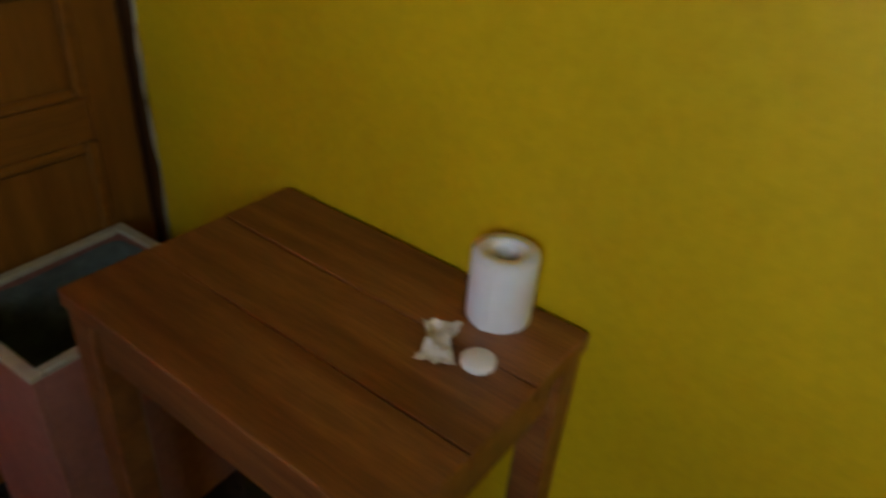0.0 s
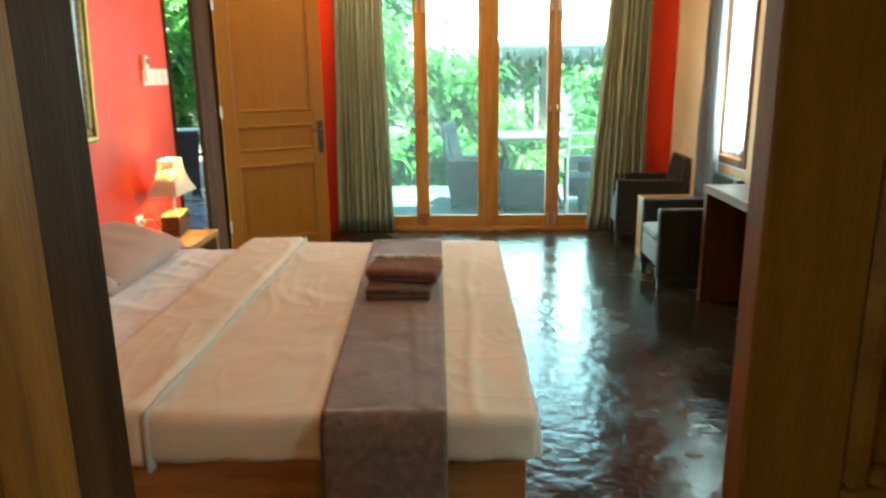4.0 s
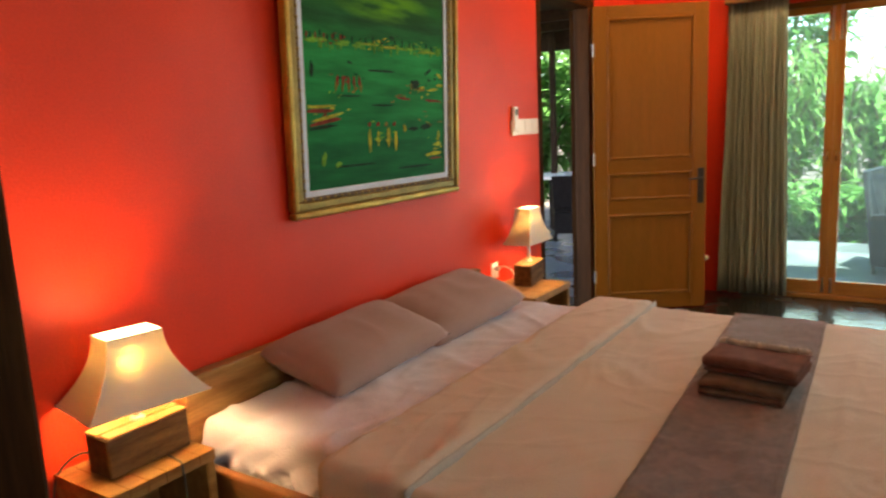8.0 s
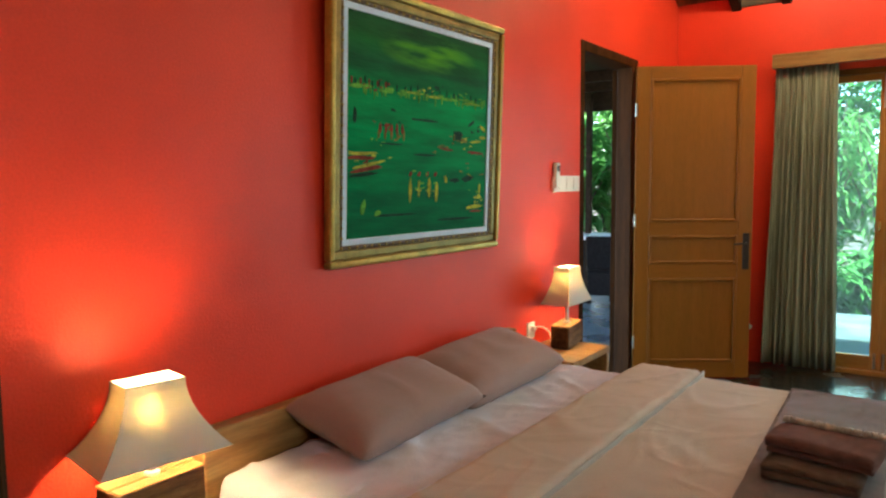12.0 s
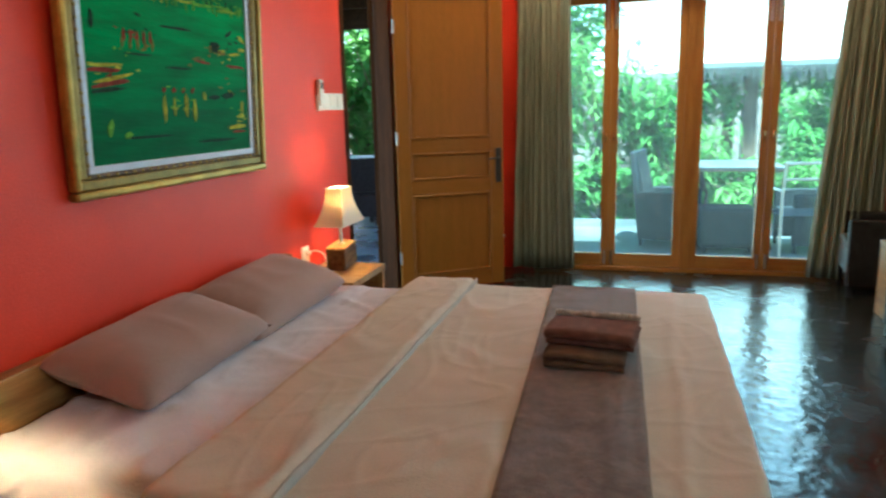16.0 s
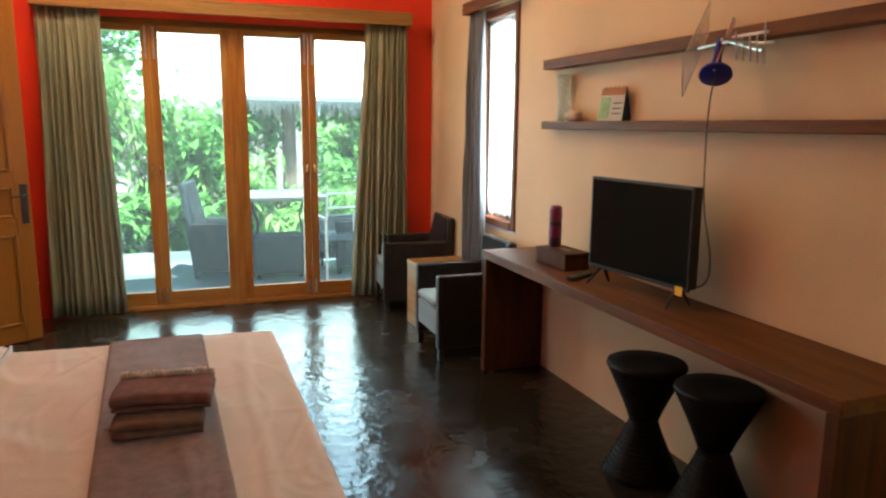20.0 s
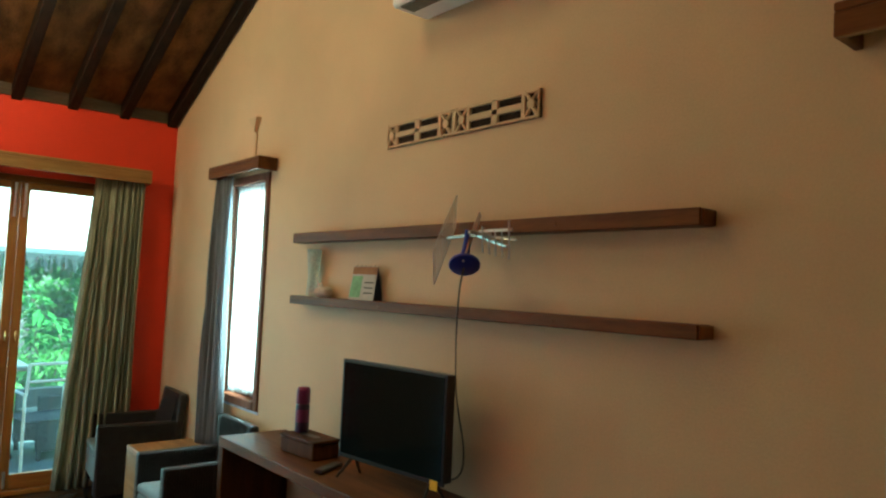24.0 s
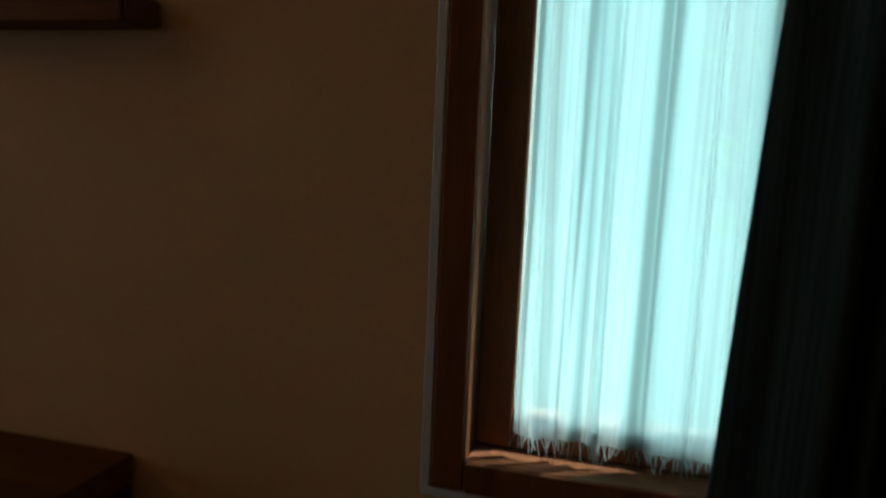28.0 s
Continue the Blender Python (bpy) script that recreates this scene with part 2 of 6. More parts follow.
ENTRYWOOD = material("entry_teak", (0.255, 0.091, 0.010), 0.40, spec=0.2, vary=0.18, scale=2.2, bump=0.08, bump_scale=30, grain=(9, 9, 0.7), second=(0.225, 0.083, 0.008))
ENTRYWOOD_H = material("entry_teak_rail", (0.255, 0.091, 0.010), 0.40, spec=0.2, vary=0.18, scale=2.2, bump=0.08, bump_scale=30, grain=(0.7, 9, 9), second=(0.225, 0.083, 0.008))
TEAK_H = material("teak_rail", (0.41, 0.192, 0.042), 0.40, spec=0.26, vary=0.22, scale=3.0, bump=0.08, bump_scale=30, grain=(0.7, 9, 9), second=(0.30, 0.120, 0.024))
DARKWOOD = material("dark_teak", (0.180, 0.072, 0.012), 0.36, spec=0.2, vary=0.25, scale=3.0, bump=0.08, bump_scale=30, grain=(9, 9, 0.7), second=(0.098, 0.036, 0.006))
LEAFWOOD = material("polished_teak", (0.235, 0.090, 0.012), 0.40, spec=0.12, vary=0.22, scale=3.0, bump=0.08, bump_scale=30, grain=(9, 9, 0.7), second=(0.14, 0.050, 0.007))
LEAFWOOD_H = material("polished_teak_rail", (0.235, 0.090, 0.012), 0.40, spec=0.12, vary=0.22, scale=3.0, bump=0.08, bump_scale=30, grain=(0.7, 9, 9), second=(0.14, 0.050, 0.007))
DOORWOOD = material("partition_teak", (0.220, 0.085, 0.012), 0.40, spec=0.15, vary=0.22, scale=3.0, bump=0.08, bump_scale=30, grain=(9, 9, 0.7), second=(0.155, 0.055, 0.008))
DOORWOOD_H = material("partition_teak_rail", (0.220, 0.085, 0.012), 0.40, spec=0.15, vary=0.22, scale=3.0, bump=0.08, bump_scale=30, grain=(0.7, 9, 9), second=(0.155, 0.055, 0.008))
# near-black brown that paints the shade inside the vent slots
SLOTSHADE = material("slot_shade", (0.022, 0.014, 0.009), 0.9, spec=0.1, vary=0.2)
GOLD_COVE = material("dull_gold_cove", (0.20, 0.135, 0.032), 0.42, metal=0.6, vary=0.25, scale=9.0, bump=0.1)
DARKWOOD_H = material("dark_teak_rail", (0.180, 0.072, 0.012), 0.36, spec=0.2, vary=0.25, scale=3.0, bump=0.08, bump_scale=30, grain=(0.7, 9, 9), second=(0.098, 0.036, 0.006))
SHELFWOOD = material("shelf_wood", (0.160, 0.062, 0.016), 0.5, spec=0.16, vary=0.25, scale=3.0, bump=0.08, bump_scale=30, grain=(9, 0.7, 9), second=(0.092, 0.034, 0.009))
FRAMEWOOD = material("frame_wood", (0.200, 0.085, 0.042), 0.5, vary=0.25, scale=3.0, bump=0.08, bump_scale=30, grain=(9, 9, 0.7), second=(0.125, 0.052, 0.025), spec=0.2)
TABLEWOOD = material("red_table_wood", (0.26, 0.098, 0.024), 0.42, vary=0.38, scale=3.0, bump=0.10, bump_scale=30, grain=(9, 0.7, 9), second=(0.14, 0.040, 0.009), stain=0.35)
ROOFTILE = material("pale_roof", (0.60, 0.60, 0.56), 0.8, vary=0.15, scale=9.0, bump=0.5, grain=(9, 1, 1))
PALEWOOD = material("pale_wood", (0.38, 0.205, 0.068), 0.42, spec=0.3, vary=0.22, scale=3.0, bump=0.1, bump_scale=30, grain=(9, 0.8, 9), second=(0.23, 0.108, 0.033))
PELMETWOOD = material("pelmet_wood", (0.34, 0.20, 0.066), 0.45, spec=0.25, vary=0.2, scale=3.0, bump=0.08, bump_scale=30, grain=(0.7, 9, 9), second=(0.24, 0.130, 0.042))
BEDWOOD = material("bed_wood", (0.34, 0.155, 0.054), 0.42, spec=0.3, vary=0.2, scale=3.0, bump=0.08, bump_scale=30, grain=(0.8, 9, 9), second=(0.23, 0.096, 0.033))
ROUGHWOOD = material("rough_wood", (0.15, 0.078, 0.030), 0.65, spec=0.2, vary=0.3, scale=5.0, bump=0.4, bump_scale=40, grain=(8, 1, 8), second=(0.065, 0.030, 0.012))
RAFTER = material("rafter_wood", (0.022, 0.012, 0.006), 0.7, spec=0.15, vary=0.3, scale=3.0, bump=0.2, grain=(9, 0.8, 9))
MAT = material("bamboo_mat", (0.22, 0.100, 0.030), 0.75, spec=0.15, vary=0.4, scale=5.0, bump=0.7, bump_scale=60, grain=(2.2, 1, 1), second=(0.085, 0.036, 0.012))
PLATE = material("grey_plate_wood", (0.13, 0.105, 0.070), 0.8, spec=0.15, vary=0.25, scale=4.0, bump=0.2, grain=(0.6, 4, 4))
LINEN = material("linen", (0.535, 0.455, 0.375), 0.85, spec=0.2, vary=0.04, scale=3.0, bump=0.12, bump_scale=140, sheen=0.12)
SHEET = material("sheet", (0.64, 0.64, 0.75), 0.8, spec=0.2, vary=0.03, scale=3.0, bump=0.25, bump_scale=120, sheen=0.15)
PIPING = material("piping", (0.40, 0.385, 0.36), 0.85, spec=0.1, vary=0.03, bump=0.2)
TAUPE = material("taupe_cotton", (0.330, 0.212, 0.188), 0.85, spec=0.2, vary=0.05, scale=4.0, bump=0.2, bump_scale=160, sheen=0.25)
RUNNER = material("runner_weave", (0.132, 0.078, 0.056), 0.9, spec=0.12, vary=0.25, scale=40.0, bump=0.4, bump_scale=220, sheen=0.38)
TOWEL = material("towel", (0.195, 0.090, 0.068), 0.95, spec=0.1, vary=0.2, scale=30.0, bump=0.8, bump_scale=260, sheen=0.1)
TOWEL_B = material("towel_under", (0.155, 0.092, 0.058), 0.95, spec=0.1, vary=0.2, scale=30.0, bump=0.8, bump_scale=260, sheen=0.1)
FRINGE = material("fringe", (0.50, 0.41, 0.33), 0.95, vary=0.3, scale=50.0)
CURTAIN = fabric_material("curtain_cloth", (0.395, 0.422, 0.305), 0.17, grain=0.5, stripes=(1.3, 1.3, 0.01))
BLUECURTAIN = fabric_material("dark_curtain_cloth", (0.050, 0.085, 0.098), 0.22, grain=0.45, stripes=(1.3, 1.3, 0.01))
SHEER = fabric_material("string_sheer", (0.80, 0.90, 0.90), 0.70, 0.20, stripes=(0.42, 0.42, 0.003), clear_vary=0.40, grain=0.72)
PALEBLUE = material("pale_blue_paint", (0.30, 0.60, 0.66), 0.6, vary=0.1, scale=3.0, stain=0.2)
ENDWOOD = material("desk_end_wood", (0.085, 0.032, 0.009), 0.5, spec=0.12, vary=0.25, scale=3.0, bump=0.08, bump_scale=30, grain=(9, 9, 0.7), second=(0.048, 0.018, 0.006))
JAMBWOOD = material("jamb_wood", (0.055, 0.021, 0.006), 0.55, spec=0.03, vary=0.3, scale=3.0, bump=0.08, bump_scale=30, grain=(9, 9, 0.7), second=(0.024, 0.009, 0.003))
CARD = material("printed_card", (0.52, 0.52, 0.47), 0.8, vary=0.06)
GREYCURTAIN = fabric_material("grey_curtain_cloth", (0.27, 0.295, 0.315), 0.36, grain=0.4, stripes=(1.3, 1.3, 0.01))
CABLE = material("grey_cable", (0.085, 0.070, 0.055), 0.5, vary=0.1)
SHADE = shade_material("shade_cloth", (0.62, 0.57, 0.53))
GLASS = glass_material("pane_glass", (0.82, 0.97, 0.97), 0.011)
FROSTED = fabric_material("frosted_glass", (0.78, 0.86, 0.80), 0.5, 0.5)
DARKTERRACE = material("dark_terrace_concrete", (0.075, 0.095, 0.105), 0.3, vary=0.25, scale=2.5, bump=0.2, bump_scale=25, rough_vary=0.1)
GOLD = material("gold_leaf", (0.36, 0.235, 0.050), 0.36, metal=0.7, vary=0.25, scale=9.0, bump=0.1)
GOLD_DARK = material("gold_groove", (0.10, 0.055, 0.022), 0.45, metal=0.2, vary=0.3, scale=12.0)
PASSE = material("pale_liner", (0.56, 0.66, 0.80), 0.8, vary=0.05)
BLACKMETAL = material("dark_bronze", (0.045, 0.035, 0.028), 0.35, metal=0.7, vary=0.2)
STEEL = material("brushed_steel", (0.62, 0.62, 0.60), 0.28, metal=1.0, vary=0.1, scale=20.0)
BRASS = material("brass", (0.70, 0.48, 0.16), 0.25, metal=1.0, vary=0.15)
WHITEPLASTIC = material("white_plastic", (0.80, 0.80, 0.77), 0.35, vary=0.03)
BLACKPLASTIC = material("black_plastic", (0.012, 0.012, 0.013), 0.32, vary=0.1)
SCREEN = material("screen", (0.005, 0.011, 0.012), 0.09, vary=0.05, spec=0.28)
RATTAN = material("rattan", (0.022, 0.020, 0.018), 0.36, spec=0.45, vary=0.35, scale=30.0, bump=0.3, bump_scale=200)
RATTAN_OUT = material("weathered_rattan", (0.020, 0.029, 0.033), 0.7, spec=0.1, vary=0.25, scale=30.0, bump=0.3, bump_scale=200)
BLACKRATTAN = material("black_rattan", (0.009, 0.008, 0.008), 0.55, spec=0.10, vary=0.3, scale=30.0, bump=0.3, bump_scale=200)
CUSHION = material("grey_cushion", (0.19, 0.25, 0.26), 0.9, vary=0.06, bump=0.3, bump_scale=140)
PAPER = material("paper", (0.82, 0.82, 0.80), 0.9, vary=0.03, bump=0.1)
BLUEPLASTIC = material("blue_plastic", (0.010, 0.030, 0.36), 0.35, vary=0.08)
PURPLE = material("purple_can", (0.16, 0.015, 0.10), 0.3, vary=0.08)
DARKPURPLE = material("dark_purple_can", (0.035, 0.012, 0.055), 0.3, vary=0.1)
GREENCARD = material("green_card", (0.22, 0.46, 0.22), 0.6, vary=0.2, scale=20.0)
YELLOWTAG = material("yellow_tag", (0.80, 0.60, 0.02), 0.5, vary=0.05)
CARDRED = material("pink_crate_board", (0.27, 0.105, 0.070), 0.7, vary=0.2, scale=4.0, stain=0.2)
RIM = material("pale_rim", (0.36, 0.335, 0.245), 0.6, vary=0.15)
LINER = material("dark_liner", (0.075, 0.090, 0.075), 0.5, vary=0.3, scale=14.0, bump=0.4)
LEAF = fabric_material("leaf", (0.12, 0.33, 0.085), 0.42, grain=0.6)
LEAF_L = fabric_material("light_leaf", (0.20, 0.43, 0.12), 0.42, grain=0.5)
BARK = material("bark", (0.11, 0.085, 0.06), 0.9, vary=0.3, scale=12.0, bump=0.7, grain=(1, 1, 0.3))
THATCH = material("thatch", (0.035, 0.045, 0.042), 0.95, vary=0.4, scale=20.0, bump=0.8, grain=(3, 3, 0.3))
STONE = material("garden_stone", (0.20, 0.19, 0.17), 0.9, vary=0.4, scale=7.0, bump=0.7, bump_scale=25)
BULB = glow_material("lit_bulb", (1.0, 0.72, 0.38), 30.0)


# ---- mesh helpers ----
def link_mesh(name, bm, mat, smooth=False):
    me = bpy.data.meshes.new(name)
    bm.normal_update()
    bm.to_mesh(me)
    bm.free()
    me.materials.append(mat)
    if smooth:
        me.polygons.foreach_set("use_smooth", [True] * len(me.polygons))
    return me


def part(name, bm, mat, parent=None, label="", smooth=False):
    ob = new(name, link_mesh(name, bm, mat, smooth))
    if parent:
        ob.parent = parent
    if label:
        ob["label"] = label
    return ob


def thing(name, m, label, category, group="", kind=""):
    ob = new(name)
    ob.empty_display_size = 0.1
    ob.matrix_world = m
    return tagged(ob, label, category, group, kind)


def structure(name, bm, mat, label="", parent=None):
    ob = part(name, bm, mat, parent)
    return tagged(ob, label, "", "", "structure")


def add_box(bm, lo, hi, bevel=0.0, segments=1):
    """A box from corner to corner, its edges rounded by bevel."""
    size = [max(1e-4, b - a) for a, b in zip(lo, hi)]
    mid = [(a + b) / 2 for a, b in zip(lo, hi)]
    r = bmesh.ops.create_cube(bm, size=1.0, matrix=Matrix.LocRotScale(mid, None, size))
    if bevel:
        edges = list({e for v in r["verts"] for e in v.link_edges})
        bmesh.ops.bevel(bm, geom=edges, offset=min(bevel, min(size) * 0.45), segments=segments, affect="EDGES", profile=0.5)
    return bm


def box(lo, hi, bevel=0.0, segments=1):
    return add_box(bmesh.new(), lo, hi, bevel, segments)


def add_tube(bm, points, radius, sides=8, cap=True):
    """A tube along points; radius is one number or one for each point."""
    pts = [Vector(p) for p in points]
    rad = radius if isinstance(radius, (list, tuple)) else [radius] * len(pts)
    rings = []
    side = None
    for i, p in enumerate(pts):
        d = (pts[min(i + 1, len(pts) - 1)] - pts[max(i - 1, 0)]).normalized()
        if side is None:
            side = d.orthogonal().normalized()
        side = (side - d * side.dot(d)).normalized()
        other = d.cross(side)
        rings.append([bm.verts.new(p + (side * math.cos(2 * math.pi * k / sides) + other * math.sin(2 * math.pi * k / sides)) * rad[i]) for k in range(sides)])
    for a, b in zip(rings, rings[1:]):
        for k in range(sides):
            bm.faces.new((a[k], a[(k + 1) % sides], b[(k + 1) % sides], b[k]))
    if cap:
        bm.faces.new(rings[0][::-1])
        bm.faces.new(rings[-1])
    return bm


def tube(points, radius, sides=8):
    return add_tube(bmesh.new(), points, radius, sides)


def add_lathe(bm, profile, sides=24, at=(0, 0, 0)):
    """Turns (radius, height) pairs round the z axis."""
    rings = []
    for r, z in profile:
        rings.append([bm.verts.new((at[0] + r * math.cos(2 * math.pi * k / sides), at[1] + r * math.sin(2 * math.pi * k / sides), at[2] + z)) for k in range(sides)])
    for a, b in zip(rings, rings[1:]):
        for k in range(sides):
            bm.faces.new((a[k], a[(k + 1) % sides], b[(k + 1) % sides], b[k]))
    bm.faces.new(rings[0][::-1])
    bm.faces.new(rings[-1])
    return bm


def lathe(profile, sides=24, at=(0, 0, 0)):
    return add_lathe(bmesh.new(), profile, sides, at)


def add_grid(bm, fn, nu, nv):
    """A sheet of nu x nv cells through fn(u, v), u and v from 0 to 1."""
    vs = [[bm.verts.new(fn(i / nu, j / nv)) for j in range(nv + 1)] for i in range(nu + 1)]
    for i in range(nu):
        for j in range(nv):
            bm.faces.new((vs[i][j], vs[i + 1][j], vs[i + 1][j + 1], vs[i][j + 1]))
    return bm


def thicken(ob, t):
    s = ob.modifiers.new("thickness", "SOLIDIFY")
    s.thickness, s.offset = t, 0
    return ob


def rounded_block(lo, hi, r, nx, ny, nz, wrinkle=0.0, size=3.0, bottom=True, seed=0.0):
    """A soft block: a gridded box whose edges are rounded by r and whose skin is uneven."""
    bm = bmesh.new()
    lo, hi = Vector(lo), Vector(hi)
    seen = {}

    def vert(p):
        key = tuple(round(c, 5) for c in p)
        if key not in seen:
            q = Vector([min(max(p[i], lo[i] + r), hi[i] - r) for i in range(3)])
            d = Vector(p) - q
            n = d.normalized() if d.length > 1e-9 else Vector((0, 0, 1))
            s = q + n * r
            w = noise.noise(s * size + Vector((seed, 0, 0))) + 0.5 * noise.noise(s * size * 2.7 + Vector((0, seed, 0)))
            seen[key] = bm.verts.new(s + n * w * wrinkle)
        return seen[key]

    def face_grid(axis, value, na, nb):
        a, b = [i for i in range(3) if i != axis]
        for i in range(na):
            for j in range(nb):
                quad = []
                for di, dj in ((0, 0), (1, 0), (1, 1), (0, 1)):
                    p = [0, 0, 0]
                    p[axis] = value
                    p[a] = lo[a] + (hi[a] - lo[a]) * (i + di) / na
                    p[b] = lo[b] + (hi[b] - lo[b]) * (j + dj) / nb
                    quad.append(vert(p))
                if len(set(quad)) == 4:
                    try:
                        bm.faces.new(quad)
                    except ValueError:
                        pass
    face_grid(2, hi.z, nx, ny)
    if bottom:
        face_grid(2, lo.z, nx, ny)
    face_grid(0, lo.x, ny, nz), face_grid(0, hi.x, ny, nz)
    face_grid(1, lo.y, nx, nz), face_grid(1, hi.y, nx, nz)
    bmesh.ops.recalc_face_normals(bm, faces=bm.faces)
    return bm


# ---- structure ----
XL, XR, YF, YB = -1.80, 1.775, 7.20, 1.654   # inner faces: red wall, cream wall, glass front, partition
EAVE, RIDGE_Y, RIDGE = 2.66, 4.43, 3.99
T = 0.15


def wall_along_y(x0, x1, y0, y1, top, holes):
    """A wall from y0 to y1 between x0 and x1, with openings (y0, y1, z0, z1)."""
    bm = bmesh.new()
    y = y0
    for a, b, c, d in sorted(holes):
        add_box(bm, (x0, y, 0), (x1, a, top))
        if c > 0:
            add_box(bm, (x0, a, 0), (x1, b, c))
        add_box(bm, (x0, a, d), (x1, b, top))
        y = b
    add_box(bm, (x0, y, 0), (x1, y1, top))
    return bm


def add_gable(bm, x0, x1):
    pts = [(YB - 0.1, EAVE), (YF + T, EAVE), (RIDGE_Y, RIDGE + 0.05)]
    a = [bm.verts.new((x0, y, z)) for y, z in pts]
    b = [bm.verts.new((x1, y, z)) for y, z in pts]
    bm.faces.new(a), bm.faces.new(b[::-1])
    for i in range(3):
        j = (i + 1) % 3
        bm.faces.new((a[j], a[i], b[i], b[j]))
    bmesh.ops.recalc_face_normals(bm, faces=bm.faces)
    return bm


structure("floor", box((-2.0, -0.9, -0.10), (2.0, YF + 0.12, 0.0)), CONCRETE, "dark polished concrete floor with cloudy grey patches")
w = wall_along_y(XL - T, XL, YB - 0.1, YF + T, EAVE, [(5.47, 6.33, 0.0, 2.19)])
structure("wall_west", add_gable(w, XL - T, XL), RED, "bright red painted wall behind the bed")
w = wall_along_y(XR, XR + T, YB - 0.1, YF + T, EAVE, [(5.56, 6.14, 0.74, 2.15), (1.80, 2.325, 0.74, 2.15)])
structure("wall_east", add_gable(w, XR, XR + T), CREAM, "warm cream painted gable wall with floating shelves")
bm = bmesh.new()
add_box(bm, (XL, YF, 0), (-1.386, YF + T, EAVE + 0.085))
add_box(bm, (-1.386, YF, 0), (-0.95, YF + T, EAVE))
add_box(bm, (1.43, YF, 0), (XR, YF + T, EAVE))
add_box(bm, (-0.95, YF, 2.14), (1.43, YF + T, EAVE))
structure("wall_north", bm, RED, "orange-red painted wall round the folding glass doors")
# partition with the double door to the dressing room
bm = bmesh.new()
add_box(bm, (XL, YB - 0.10, 0), (-0.43, YB, EAVE))
add_box(bm, (0.79, YB - 0.10, 0), (XR, YB, EAVE))
add_box(bm, (-0.43, YB - 0.10, 2.22), (0.79, YB, EAVE))
structure("wall_south", bm, CREAM, "cream partition wall with a double door")
# dressing room behind the partition
structure("wall_dressing_east", box((0.75, -0.9, 0), (0.90, YB - 0.1, 2.6)), YELLOW, "mustard yellow painted wall beside the table")
# the opening in this unseen wall is invented, for the fill lamp
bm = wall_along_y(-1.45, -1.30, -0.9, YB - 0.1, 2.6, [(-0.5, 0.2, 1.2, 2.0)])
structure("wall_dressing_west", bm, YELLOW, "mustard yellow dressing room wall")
structure("wall_dressing_south", box((-1.45, -1.05, 0), (0.90, -0.9, 2.6)), YELLOW, "mustard yellow dressing room end wall")
structure("ceiling_dressing", box((-1.45, -1.05, 2.6), (0.90, YB - 0.1, 2.7)), PLASTER, "plain plastered ceiling")

# sloping bamboo-mat ceiling on dark rafters
slope = math.atan2(RIDGE - EAVE, YF - RIDGE_Y)
bm = bmesh.new()
for sgn in (1, -1):
    def mat_sheet(u, v, sgn=sgn):
        y = RIDGE_Y + sgn * v * (YF + 0.5 - RIDGE_Y)
        return Vector((-2.1 + 4.2 * u, y, RIDGE + 0.09 - v * (YF + 0.5 - RIDGE_Y) * math.tan(slope) + 0.006 * noise.noise((u * 14, v * 11, sgn))))
    add_grid(bm, mat_sheet, 42, 30)
ceiling = structure("ceiling", bm, MAT, "brown woven bamboo mat ceiling between dark rafters")
thicken(ceiling, 0.02)
for sgn in (1, -1):
    for i in range(1 if sgn > 0 else 0, 11):
        x = XL + 0.09 + i * 0.344
        bm = bmesh.new()
        length = (YF + 0.3 - RIDGE_Y) / math.cos(slope)
        add_box(bm, (-0.034, 0, -0.05), (0.034, length, 0.05), 0.005)
        m = Matrix.Translation((x, RIDGE_Y, RIDGE + 0.035)) @ Matrix.Rotation(0 if sgn > 0 else math.pi, 4, "Z") @ Matrix.Rotation(-slope, 4, "X")
        bm.transform(m)
        part("rafter", bm, RAFTER, ceiling)
structure("ridge_beam", box((XL, RIDGE_Y - 0.04, RIDGE - 0.12), (XR, RIDGE_Y + 0.04, RIDGE + 0.03), 0.006), RAFTER, "dark ridge beam")
structure("wall_plate", box((-1.385, YF - 0.012, EAVE + 0.002), (XR, YF + 0.13, EAVE + 0.09), 0.004), PLATE, "grey wall plate under the rafters")


# ---- doors ----
def panel_door(width, height, wood, wood_h, m, name, label, rails=(0.11, 0.70, 0.80, 0.995, 1.09, 2.06), stile=0.095, thick=0.036):
    """A leaf with three sunk panels; local x from the hinge, z up. rails: bottom and top of the three panels."""
    door = thing(name, m, label, "door", "", "structure")
    t = thick / 2
    part("stile", box((0, -t, 0), (stile, t, height), 0.003), wood, door)
    part("stile", box((width - stile, -t, 0), (width, t, height), 0.003), wood, door)
    zs = [0, *rails, height * 1.0]
    for a, b in zip(zs[0::2], zs[1::2]):
        part("rail", box((stile + 0.0005, -t + 0.001, a), (width - stile - 0.0005, t - 0.001, b), 0.003), wood_h, door)
    for a, b in zip(zs[1::2], zs[2::2]):
        part("panel", box((stile - 0.004, -0.006, a - 0.004), (width - stile + 0.004, 0.006, b + 0.004)), wood, door)
        bm = bmesh.new()
        for s in (-1, 1):
            y0, y1 = (0.006, t + 0.006) if s > 0 else (-t - 0.006, -0.006)
            add_box(bm, (stile, y0, a), (stile + 0.021, y1, b), 0.007)
            add_box(bm, (width - stile - 0.021, y0, a), (width - stile, y1, b), 0.004)
            add_box(bm, (stile + 0.021, y0, a), (width - stile - 0.021, y1, a + 0.021), 0.007)
            add_box(bm, (stile + 0.021, y0, b - 0.021), (width - stile - 0.021, y1, b), 0.007)
        part("moulding", bm, wood_h, door)
    return door


